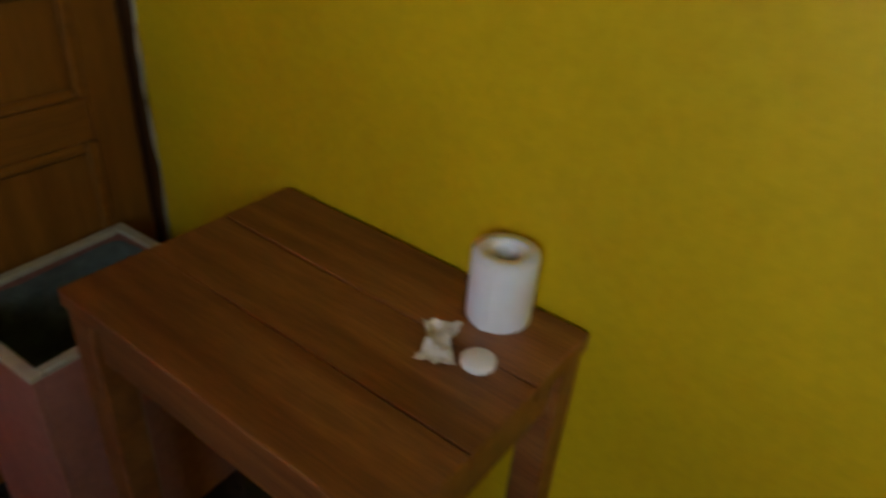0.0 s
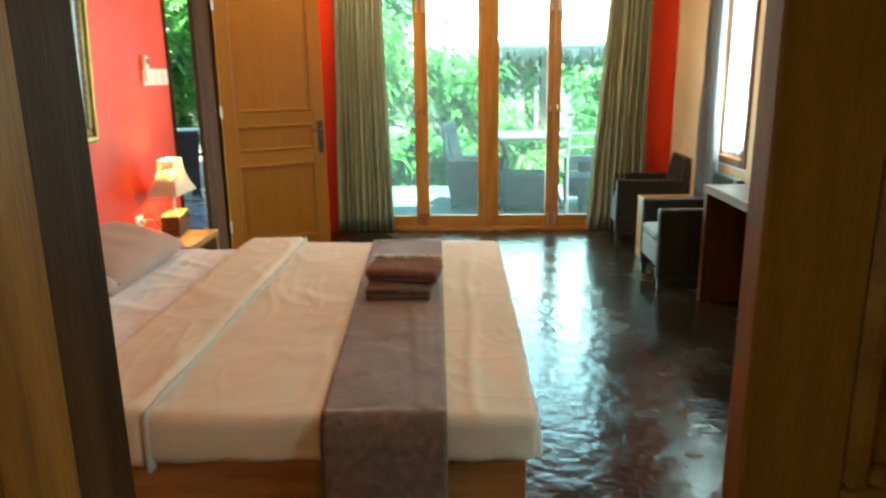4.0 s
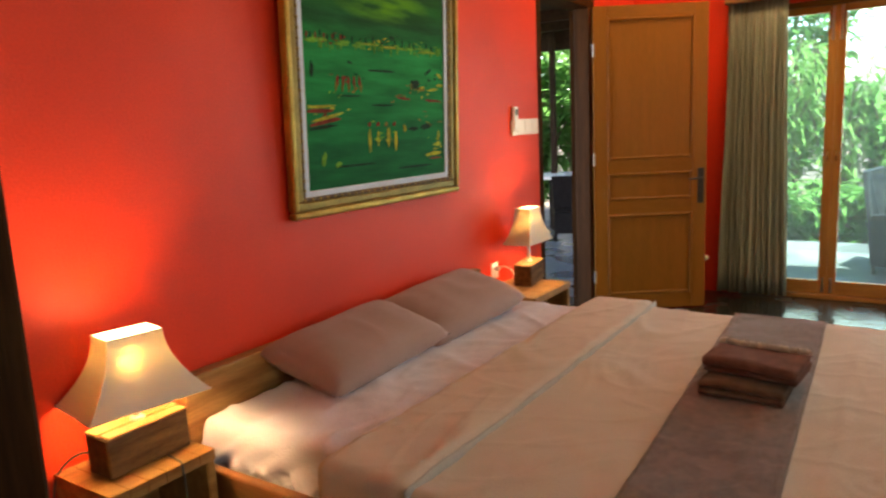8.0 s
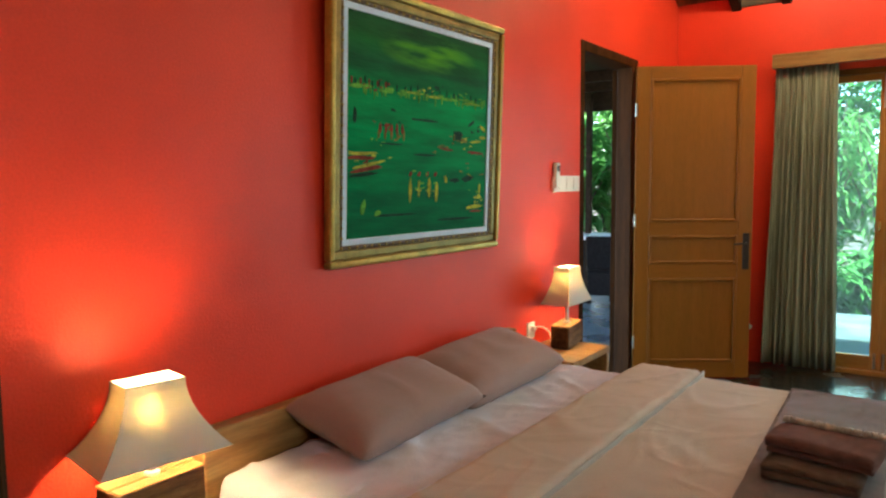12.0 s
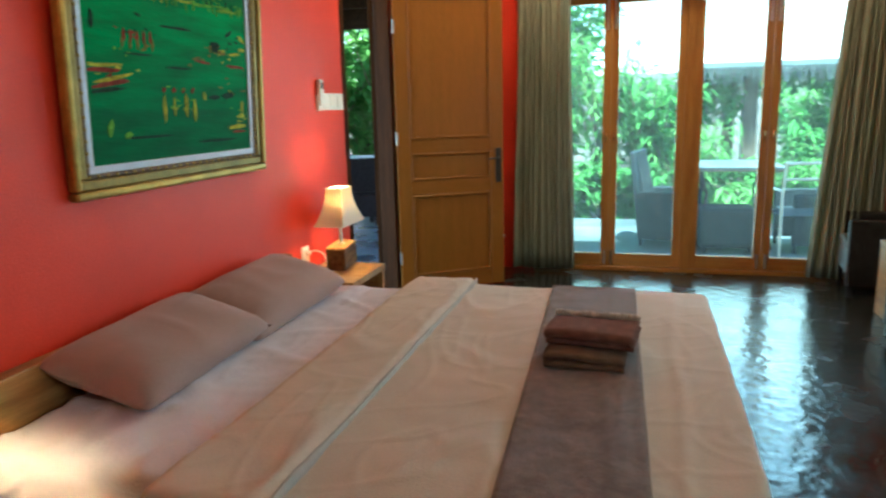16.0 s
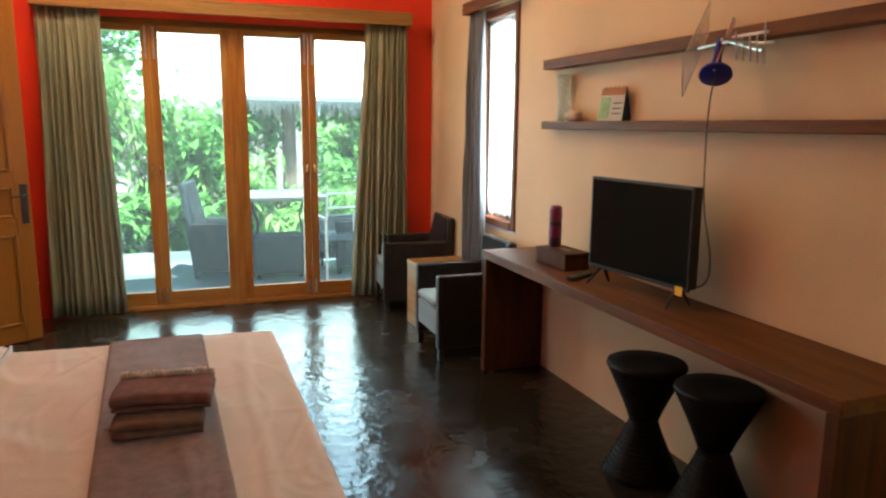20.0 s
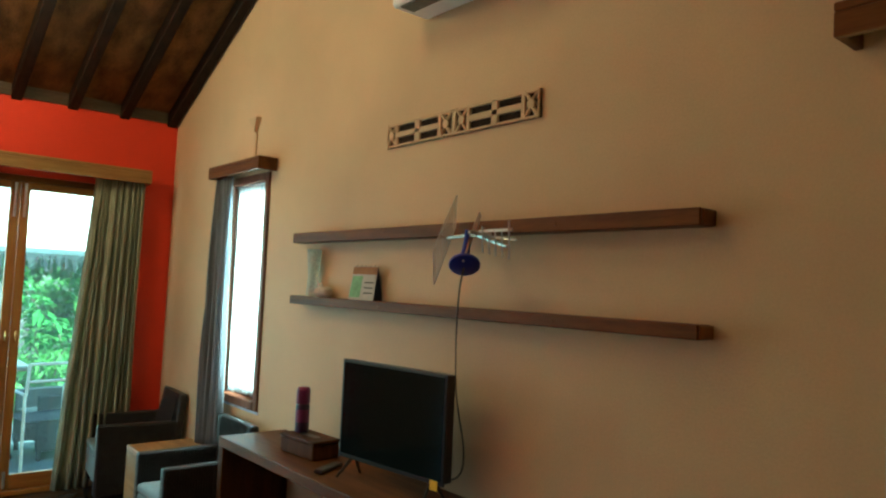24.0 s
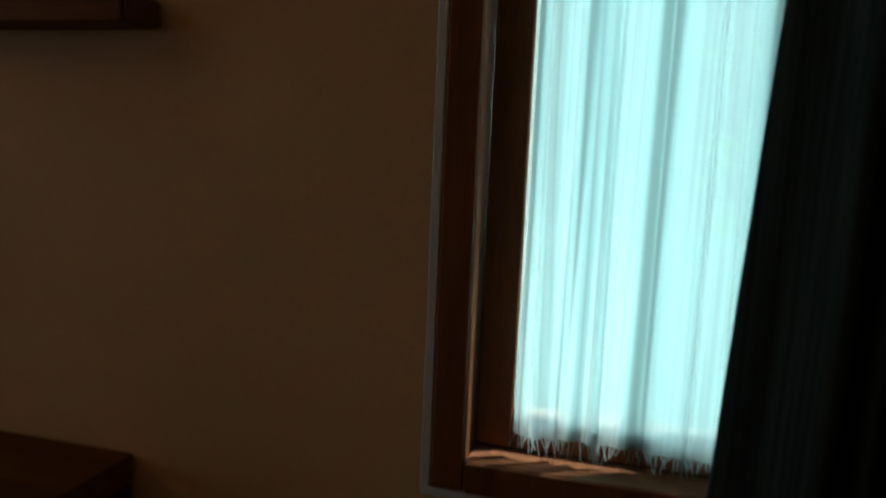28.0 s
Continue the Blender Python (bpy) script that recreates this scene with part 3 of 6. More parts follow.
def door_handle(door, x, z, side):
    plate = part("handle_plate", box((x - 0.022, side * 0.018 if side > 0 else side * 0.024, z - 0.13), (x + 0.022, side * 0.024 if side > 0 else side * 0.018, z + 0.12), 0.002), BLACKMETAL, door, "dark bronze lock plate")
    bm = tube([(x, side * 0.022, z + 0.05), (x, side * 0.06, z + 0.05), (x - 0.025, side * 0.064, z + 0.05), (x - 0.095, side * 0.060, z + 0.045)], [0.008, 0.007, 0.007, 0.006])
    part("lever", bm, BLACKMETAL, plate)
    part("keyhole", tube([(x, side * 0.022, z - 0.05), (x, side * 0.028, z - 0.05)], 0.009), BLACKMETAL, plate)


# entrance door, standing open into the room
ang = math.degrees(math.atan2(6.682 - 6.242, -1.107 + 1.771))
entry = panel_door(0.797, 2.14, ENTRYWOOD, ENTRYWOOD_H, pose(-1.771, 6.242, 0.01, 0, 0, ang), "door_1", "open golden teak panel door with dark bronze handle")
door_handle(entry, 0.755, 0.89, -1)
door_handle(entry, 0.755, 0.89, 1)
for z in (0.25, 1.10, 1.85):
    part("hinge", box((-0.008, -0.024, z - 0.045), (0.006, -0.018, z + 0.045), 0.002), STEEL, entry, "steel butt hinge")
frame_w = thing("door_frame", pose(0, 0, 0), "dark teak frame of the open entrance doorway", "door frame", "", "structure")
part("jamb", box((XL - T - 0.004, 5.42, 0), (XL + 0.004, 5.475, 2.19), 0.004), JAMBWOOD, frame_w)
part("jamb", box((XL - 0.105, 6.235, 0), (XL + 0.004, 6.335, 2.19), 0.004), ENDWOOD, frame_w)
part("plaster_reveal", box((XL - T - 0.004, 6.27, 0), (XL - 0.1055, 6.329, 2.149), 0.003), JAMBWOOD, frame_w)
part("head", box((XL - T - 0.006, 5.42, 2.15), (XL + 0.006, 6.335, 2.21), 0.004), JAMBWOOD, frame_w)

# double door to the dressing room: the right leaf shut, the left leaf swung inward
frame_s = thing("door_frame", pose(0, 0, 0), "dark teak frame of the double door", "door frame", "", "structure")
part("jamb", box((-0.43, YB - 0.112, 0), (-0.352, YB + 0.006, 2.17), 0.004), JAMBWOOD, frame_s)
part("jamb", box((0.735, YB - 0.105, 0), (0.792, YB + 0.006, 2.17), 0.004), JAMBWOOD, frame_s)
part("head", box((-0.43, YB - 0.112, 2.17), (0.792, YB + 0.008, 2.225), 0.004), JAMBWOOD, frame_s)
BATH_RAILS = (0.13, 0.662, 0.747, 0.949, 1.015, 2.05)
panel_door(0.541, 2.15, DOORWOOD, DOORWOOD_H, pose(0.193, 1.598, 0.012), "door_2", "shut dark teak leaf of the double door", BATH_RAILS, 0.085)
panel_door(0.50, 2.15, LEAFWOOD, LEAFWOOD_H, pose(-0.350, 1.54, 0.012, 0, 0, -91.0), "door_3", "dark teak double-door leaf swung open inward", BATH_RAILS, 0.085)

# rough pale plaster where the yellow wall meets the door frame
rnd = random.Random(2)
bm = tube([(0.746 + rnd.uniform(-0.004, 0.003), 1.548, 0.05 + 2.05 * k / 60) for k in range(61)], [rnd.uniform(0.0008, 0.005) for _ in range(61)], 5)
structure("plaster_edge", bm, RIM, "ragged pale plaster edge beside the door frame")

# ---- folding glass doors ----
glazing = thing("glass_door", pose(0, 0, 0), "folding teak doors with clear glass to the terrace", "glass door", "", "structure")
GY0, GY1 = 7.235, 7.275
for a, b in ((-0.925, -0.3655), (-0.3645, 0.178), (0.245, 0.7695), (0.7725, 1.345)):
    leaf = part("leaf_frame", box((a, GY0, 0.035), (a + 0.057, GY1, 2.10), 0.002), TEAK, glazing, "slim teak glazed leaf")
    part("stile", box((b - 0.057, GY0, 0.035), (b, GY1, 2.10), 0.002), TEAK, leaf)
    part("bottom_rail", box((a + 0.057, GY0 + 0.002, 0.035), (b - 0.057, GY1 - 0.002, 0.135), 0.004), TEAK_H, leaf)
    part("top_rail", box((a + 0.057, GY0 + 0.002, 2.05), (b - 0.057, GY1 - 0.002, 2.10), 0.004), TEAK_H, leaf)
    pane = part("pane", box((a + 0.048, 7.252, 0.13), (b - 0.048, 7.257, 2.055)), GLASS, leaf)
    pane.visible_shadow = False
part("post", box((0.1785, 7.225, 0.03), (0.2445, 7.285, 2.12), 0.002), TEAK, glazing)
part("side_post", box((-0.99, 7.215, 0.0), (-0.927, 7.295, 2.14), 0.004), TEAK, glazing)
part("side_post", box((1.347, 7.215, 0.0), (1.435, 7.295, 2.14), 0.004), TEAK, glazing)
part("head_rail", box((-0.927, 7.215, 2.10), (1.347, 7.295, 2.14), 0.004), DARKWOOD_H, glazing)
part("threshold", box((-0.927, 7.21, 0.0), (1.347, 7.30, 0.032), 0.004), TEAK_H, glazing)
for x in (-0.392, -0.338, 0.742, 0.800):
    part("bolt", box((x - 0.008, 7.222, 1.86), (x + 0.008, 7.234, 2.09), 0.003), STEEL, glazing, "steel flush bolt")
    bm = tube([(x, 7.234, 1.02), (x, 7.205, 1.03), (x, 7.200, 1.06), (x, 7.205, 1.09), (x, 7.234, 1.10)], 0.006)
    part("pull", bm, BRASS, glazing, "small brass pull")
    part("bolt_foot", box((x - 0.008, 7.222, 0.05), (x + 0.008, 7.234, 0.16), 0.003), STEEL, glazing)

# ---- side windows on the cream wall ----
def side_window(name, y0, y1, z0, z1, label):
    win = thing(name, pose(0, 0, 0), label, "window", "", "structure")
    x0, x1, f = XR - 0.012, XR + T - 0.02, 0.05
    bm = box((x0, y0, z0), (x1, y0 + f, z1), 0.004)
    part("frame_side", bm, FRAMEWOOD, win)
    part("frame_side", box((x0, y1 - f, z0), (x1, y1, z1), 0.004), FRAMEWOOD, win)
    part("frame_head", box((x0 + 0.001, y0 + f, z1 - f), (x1, y1 - f, z1), 0.004), FRAMEWOOD, win)
    part("sill", box((x0 - 0.004, y0 + f, z0), (x1, y1 - f, z0 + f), 0.004), FRAMEWOOD, win)
    s0, s1 = XR + 0.045, XR + 0.085
    a, b, c, d = y0 + f + 0.003, y1 - f - 0.003, z0 + f + 0.003, z1 - f - 0.003
    sash = part("sash", box((s0, a, c), (s1, a + 0.055, d), 0.003), FRAMEWOOD, win)
    part("stile", box((s0, b - 0.055, c), (s1, b, d), 0.003), FRAMEWOOD, sash)
    part("rail", box((s0 + 0.001, a + 0.055, c), (s1 - 0.001, b - 0.055, c + 0.055), 0.003), FRAMEWOOD, sash)
    part("rail", box((s0 + 0.001, a + 0.055, d - 0.055), (s1 - 0.001, b - 0.055, d), 0.003), FRAMEWOOD, sash)
    pane = part("pane", box((s0 + 0.016, a + 0.05, c + 0.05), (s0 + 0.020, b - 0.05, d - 0.05)), GLASS, sash)
    pane.visible_shadow = False
    part("plaster_edge", box((XR - 0.006, y0 - 0.012, z0 - 0.016), (XR + 0.004, y1 + 0.016, z0 - 0.002), 0.002), PASSE, win)
    part("plaster_edge", box((XR - 0.006, y1 + 0.001, z0 - 0.002), (XR + 0.004, y1 + 0.016, z1), 0.002), PASSE, win)
    return win


side_window("window_1", 5.565, 6.135, 0.745, 2.145, "dark teak side window with white string curtain")
side_window("window_2", 1.805, 2.325, 0.745, 2.145, "dark teak side window with white string curtain")


def string_curtain(name, x, y0, y1, z0, z1, label):
    """A sheer of fine strings hanging in loose uneven folds, with a frayed hem."""
    cur = thing(name, pose(0, 0, 0), label, "curtain", "string curtains")
    rnd = random.Random(int(y0 * 100))
    seed = y0 * 3.7

    def f(u, v):
        y = y0 + u * (y1 - y0)
        k = 0.018 * noise.noise((u * 11 + seed, v * 0.7, 1.0)) + 0.010 * noise.noise((u * 29, v * 0.9, seed))
        return Vector((x + k * (0.35 + 0.65 * v), y + 0.010 * (1 + v) * noise.noise((u * 9, v * 1.1, seed + 4)), z1 + (z0 - z1) * v))
    part("sheer", add_grid(bmesh.new(), f, 120, 12), SHEER, cur, "", True)
    bm = bmesh.new()
    n = int((y1 - y0) / 0.004)
    for i in range(n):
        p = f((i + 0.5) / n, 1.0)
        add_tube(bm, [p + Vector((0, 0, 0.02)), p, p + Vector((rnd.uniform(-0.006, 0.006), rnd.uniform(-0.008, 0.008), -rnd.uniform(0.01, 0.03)))], [0.0008, 0.0015, 0.0008], 4)
    tagged(part("hem_fringe", bm, SHEER, cur), kind="stuff")
    part("rod", tube([(x, y0, z1), (x, y1, z1)], 0.007), STEEL, cur)
    return cur


string_curtain("string_curtain", XR + 0.025, 5.62, 6.08, 0.83, 2.09, "white string curtain in the side window by the armchairs")
string_curtain("string_curtain", XR + 0.025, 1.86, 2.212, 0.83, 2.09, "white string curtain in the side window by the desk")


def pleated_curtain(name, p0, p1, z0, z1, folds, depth, mat, label, flare=1.0, seed=1, pivot=0.5):
    """A gathered curtain hanging between two plan points, pinched at the top."""
    cur = thing(name, pose(0, 0, 0), label, "curtain", "curtains")
    rnd = random.Random(seed)
    a, b = Vector((*p0, 0)), Vector((*p1, 0))
    d = (b - a)
    nrm = Vector((-d.y, d.x, 0)).normalized()
    ph = [rnd.uniform(-0.5, 0.5) for _ in range(folds + 2)]

    def f(u, v):
        k = u * folds
        i = int(k)
        bend = math.sin((k + 0.9 * noise.noise((k * 0.55, v * 0.6, seed))) * 2 * math.pi) + 0.5 * noise.noise((k * 1.7, v * 0.8, seed + 5))
        amp = depth * (0.45 + 0.55 * min(1.0, v * 4)) * (1 + 0.3 * ph[min(i, folds)])
        spread = 1.0 + (flare - 1.0) * v
        w = pivot + (u - pivot) * spread + 0.010 * math.sin(v * 5 + k)
        p = a + d * w + nrm * (amp * bend + 0.008 * math.sin(v * 3 + 6 * u))
        return Vector((p.x, p.y, z1 + (z0 - z1) * v))
    ob = part("cloth", add_grid(bmesh.new(), f, folds * 10, 16), mat, cur, "", True)
    thicken(ob, 0.004)
    return cur


pleated_curtain("curtain", (-1.06, 7.10), (-0.665, 7.10), 0.03, 2.17, 10, 0.026, CURTAIN, "olive grey striped curtain drawn aside", 1.22, 3)
pleated_curtain("curtain", (1.20, 7.10), (1.535, 7.10), 0.03, 2.17, 9, 0.026, CURTAIN, "olive grey striped curtain drawn aside", 1.42, 4, 0.97)
pleated_curtain("curtain", (1.705, 5.93), (1.705, 6.20), 0.44, 2.14, 5, 0.028, GREYCURTAIN, "grey side-window curtain drawn aside", 1.05, 5)
pleated_curtain("curtain", (1.675, 1.60), (1.675, 1.885), 0.30, 2.12, 6, 0.032, BLUECURTAIN, "dark blue-grey side-window curtain", 1.72, 6)


def pelmet(lo, hi, mat, label, open_axis):
    p = thing("pelmet", pose(0, 0, 0), label, "pelmet", "pelmets", "structure")
    (x0, y0, z0), (x1, y1, z1) = lo, hi
    t = 0.022
    part("top_board", box((x0, y0, z1 - t), (x1, y1, z1), 0.003), mat, p)
    if open_axis == "y":
        part("front_board", box((x0, y0, z0), (x1, y0 + t, z1 - t - 0.0005), 0.003), mat, p)
        part("end_board", box((x0, y0 + t, z0), (x0 + t, y1, z1 - t - 0.0005), 0.003), mat, p)
        part("end_board", box((x1 - t, y0 + t, z0), (x1, y1, z1 - t - 0.0005), 0.003), mat, p)
    else:
        part("front_board", box((x0, y0, z0), (x0 + t, y1, z1 - t - 0.0005), 0.003), mat, p)
        part("end_board", box((x0 + t, y0, z0), (x1, y0 + t, z1 - t - 0.0005), 0.003), mat, p)
        part("end_board", box((x0 + t, y1 - t, z0), (x1, y1, z1 - t - 0.0005), 0.003), mat, p)
    return p


pelmet((-1.075, 7.02, 2.165), (1.555, YF, 2.262), PELMETWOOD, "long pale wood curtain pelmet over the glass doors", "y")
pelmet((1.655, 5.49, 2.14), (XR, 6.22, 2.215), SHELFWOOD, "reddish wood pelmet over the side window", "x")
pelmet((1.645, 1.50, 2.13), (XR, 2.42, 2.215), SHELFWOOD, "reddish wood pelmet over the side window", "x")


# ---- bed ----
BX0, BX1, BY0, BY1 = -1.72, 0.13, 2.68, 4.58
bed = thing("bed", pose(0, 0, 0), "low wooden king bed with a plain plank headboard", "bed")
part("side_rail", box((BX0, BY0, 0.226), (BX1, BY0 + 0.035, 0.41), 0.006, 2), BEDWOOD, bed)
part("side_rail", box((BX0, BY1 - 0.035, 0.226), (BX1, BY1, 0.41), 0.006, 2), BEDWOOD, bed)
part("foot_rail", box((BX1 - 0.035, BY0 + 0.0355, 0.226), (BX1 - 0.001, BY1 - 0.0355, 0.41), 0.006, 2), BEDWOOD, bed)
part("slat_base", box((BX0, BY0 + 0.036, 0.27), (BX1 - 0.036, BY1 - 0.036, 0.30)), BEDWOOD, bed)
part("headboard", box((-1.790, BY0 + 0.05, 0.0), (-1.735, BY1 - 0.02, 0.648), 0.006, 2), PALEWOOD, bed, "pale plank headboard")
for x in (-1.66, 0.025):
    for y in (BY0 + 0.12, BY1 - 0.23):
        part("leg", box((x, y, 0), (x + 0.09, y + 0.11, 0.269), 0.006), BEDWOOD, bed)


def crease(x, y, seed):
    """Thin pulled wrinkles that run across the bed and wander a little."""
    a = noise.noise((x * 7.0 + 1.5 * noise.noise((x * 2, y * 2, seed)), y * 1.3, seed + 3))
    b = noise.noise((x * 2.2 + y * 1.8, y * 5.0 - x * 2.5, seed + 8))
    return max(0.0, 1 - abs(a) * 12) + 0.8 * max(0.0, 1 - abs(b) * 16)


bm = rounded_block((-1.73, BY0 + 0.085, 0.300), (0.09, BY1 - 0.05, 0.512), 0.036, 200, 110, 20, 0.004, 5.0)
for v in bm.verts:
    x, y, z = v.co
    low = max(0.0, min(1.0, (0.492 - z) / 0.08))
    edge = 1.0 if y < BY0 + 0.20 else -1.0 if y > BY1 - 0.20 else 0.0
    if low and edge:
        # the sheet hangs in crumpled folds along the rail
        hem = max(0.0, min(1.0, (0.42 - z) / 0.06))
        v.co.y -= edge * (low * (0.022 * noise.noise((x * 6 + z * 5, 1.5, z * 3)) + 0.010 + 0.012 * (1 - 4 * abs(noise.noise((x * 9 - z * 12, 2.5, z * 3))))) + hem * 0.032 * (1 - 4 * abs(noise.noise((x * 17 + z * 18, 4.0, z * 11)))))
    elif z > 0.48:
        v.co.z += 0.009 * max(0.0, 1 - abs(noise.noise((x * 1.9 + y * 0.8, y * 3.1, 4.0))) * 9) + 0.005 * noise.noise((x * 11, y * 7, 2.0)) + 0.003 * noise.noise((x * 24, y * 17, 6.0)) + 0.002 * crease(x * 1.3, y * 1.6, 5.0)
part("mattress", bm, SHEET, bed, "white fitted sheet over the mattress, crumpled at the rail", True)


def draped(lo, hi, r, nx, ny, nz, hem, seed):
    """A cover with rounded shoulders whose sides hang in slight folds."""
    bm = rounded_block(lo, hi, r, nx, ny, nz, 0.005, 4.0, False, seed)
    cx, cy = (lo[0] + hi[0]) / 2, (lo[1] + hi[1]) / 2
    for v in bm.verts:
        low = max(0.0, min(1.0, (0.50 - v.co.z) / 0.14))
        if low > 0:
            sx, sy = (abs(v.co.x - cx) / (hi[0] - cx)), (abs(v.co.y - cy) / (hi[1] - cy))
            if sy >= sx:
                fold = 0.012 + 0.022 * max(0.0, sx - 0.72) / 0.28
                v.co.y += math.copysign(1, v.co.y - cy) * low * (fold * noise.noise((v.co.x * 11 + v.co.z * 4 + seed, 3, 1)) + 0.006)
            else:
                fold = 0.012 + 0.022 * max(0.0, sy - 0.80) / 0.20
                v.co.x += low * (fold * noise.noise((v.co.y * 11 + v.co.z * 4 + seed, 7, 2)) + 0.004)
            v.co.z += low * hem * noise.noise((v.co.x * 6, v.co.y * 6, seed))
        else:
            # soft creases on top
            c = noise.noise((v.co.x * 2.3 + seed, v.co.y * 1.1, 5))
            v.co.z += 0.006 * max(0, 1 - abs(c) * 11) + 0.004 * noise.noise((v.co.x * 6, v.co.y * 3, seed)) + 0.003 * crease(v.co.x, v.co.y, seed)
    return bm


duvet = thing("duvet", pose(0, 0, 0), "cream linen duvet with a folded edge on the bed", "duvet")
part("cover", draped((-0.98, BY0 - 0.018, 0.400), (0.165, BY1 + 0.016, 0.530), 0.030, 110, 170, 10, 0.02, 1.0), LINEN, duvet, "", True)
part("turned_edge", draped((-1.125, BY0 - 0.026, 0.385), (-0.830, BY1 + 0.024, 0.556), 0.034, 36, 150, 9, 0.02, 2.0), LINEN, duvet, "", True)
part("hem_binding", draped((-0.838, BY0 - 0.027, 0.384), (-0.8275, BY1 + 0.025, 0.549), 0.005, 4, 90, 8, 0.02, 2.0), PIPING, duvet, "pale turned hem", True)

def duvet_top(x, y):
    """Height of the cover's upper side."""
    p = Vector((x, y, 0.530))
    c = noise.noise((x * 2.3 + 1.0, y * 1.1, 5))
    return 0.530 + 0.005 * (noise.noise(p * 4.0 + Vector((1, 0, 0))) + 0.5 * noise.noise(p * 10.8 + Vector((0, 1, 0)))) + 0.006 * max(0, 1 - abs(c) * 11) + 0.004 * noise.noise((x * 6, y * 3, 1.0)) + 0.003 * crease(x, y, 1.0)


run = thing("bed_runner", pose(0, 0, 0), "reddish brown woven runner across the foot of the bed", "bed runner")
Y0, Y1, RR = BY0 + 0.012, BY1 - 0.014, 0.041
track = [(Y0 - RR - 0.010, 0.303 + 0.0169 * k) for k in range(11)]
track += [(Y0 - RR * math.cos(a * math.pi / 16), 0.500 + RR * math.sin(a * math.pi / 16)) for a in range(1, 8)]
track += [(Y0 + (Y1 - Y0) * k / 100, None) for k in range(101)]
track += [(Y1 + RR * math.sin(a * math.pi / 16), 0.500 + RR * math.cos(a * math.pi / 16)) for a in range(1, 8)]
track += [(Y1 + RR + 0.010, 0.472 - 0.018 * k) for k in range(11)]


def runner_sheet(u, v):
    y, z = track[round(v * (len(track) - 1))]
    s = (y - BY0) / (BY1 - BY0)
    x = -0.390 - 0.092 * s + u * (0.318 + 0.032 * s)
    if z is None:
        pull = 0.006 * max(0.0, 1 - abs(u - 0.66 - 0.30 * (0.5 - s)) * 16) * (s < 0.5) + 0.004 * max(0.0, 1 - abs(u - 0.86 + 0.12 * s) * 20)
        return Vector((x, y, duvet_top(x, y) + 0.006 + pull + 0.0025 * noise.noise((x * 14, y * 5, 8.0))))
    hang = max(0.0, 0.490 - z) / 0.19
    return Vector((x + 0.004 * hang * noise.noise((z * 8, y, 1)), y + math.copysign(0.007, y - 3.6) * hang * noise.noise((x * 13, z * 4, y)), z))


thicken(part("cloth", add_grid(bmesh.new(), runner_sheet, 24, len(track) - 1), RUNNER, run, "", True), 0.005)
for v in (0.0, 1.0):
    part("hem", tube([runner_sheet(k / 12, v) for k in range(13)], 0.0045, 6), RUNNER, run)


def pillow(m, w, d, h, seed):
    p = thing("pillow", m, "plump taupe cotton pillow against the headboard", "pillow", "pillows on the bed")
    bm = bmesh.new()
    n = 30
    for side in (1, -1):
        def f(u, v, side=side):
            a, b = 2 * u - 1, 2 * v - 1
            edge = max(0.0, (1 - abs(a) ** 4.5)) ** 0.50 * max(0.0, (1 - abs(b) ** 3.2)) ** 0.50
            x = a * w / 2 * (1 - 0.05 * (1 - b * b))
            y = b * d / 2 * (1 - 0.06 * (1 - a * a))
            c = noise.noise((x * 7 + seed, y * 5, side)) * 0.010 + 0.006 * abs(a) ** 2 * noise.noise((x * 6, y * 26 + seed, 3)) + 0.004 * max(0, 1 - 9 * abs(noise.noise((x * 4 + seed, y * 4, 9)))) * edge
            return Vector((x, y, side * (h / 2 * edge + c * edge)))
        add_grid(bm, f, n, n)
    bmesh.ops.remove_doubles(bm, verts=bm.verts, dist=0.0005)
    bmesh.ops.recalc_face_normals(bm, faces=bm.faces)
    part("case", bm, TAUPE, p, "", True)
    return p


# one leans a little over the other
pillow(Matrix.Translation((-1.573, 3.385, 0.603)) @ Matrix.Rotation(radians(91), 4, "Z") @ Matrix.Rotation(radians(15), 4, "X") @ Matrix.Rotation(radians(-2), 4, "Y"), 0.69, 0.375, 0.160, 1.0)
pillow(Matrix.Translation((-1.577, 4.018, 0.602)) @ Matrix.Rotation(radians(88), 4, "Z") @ Matrix.Rotation(radians(14), 4, "X") @ Matrix.Rotation(radians(-3), 4, "Y"), 0.72, 0.385, 0.170, 4.0)


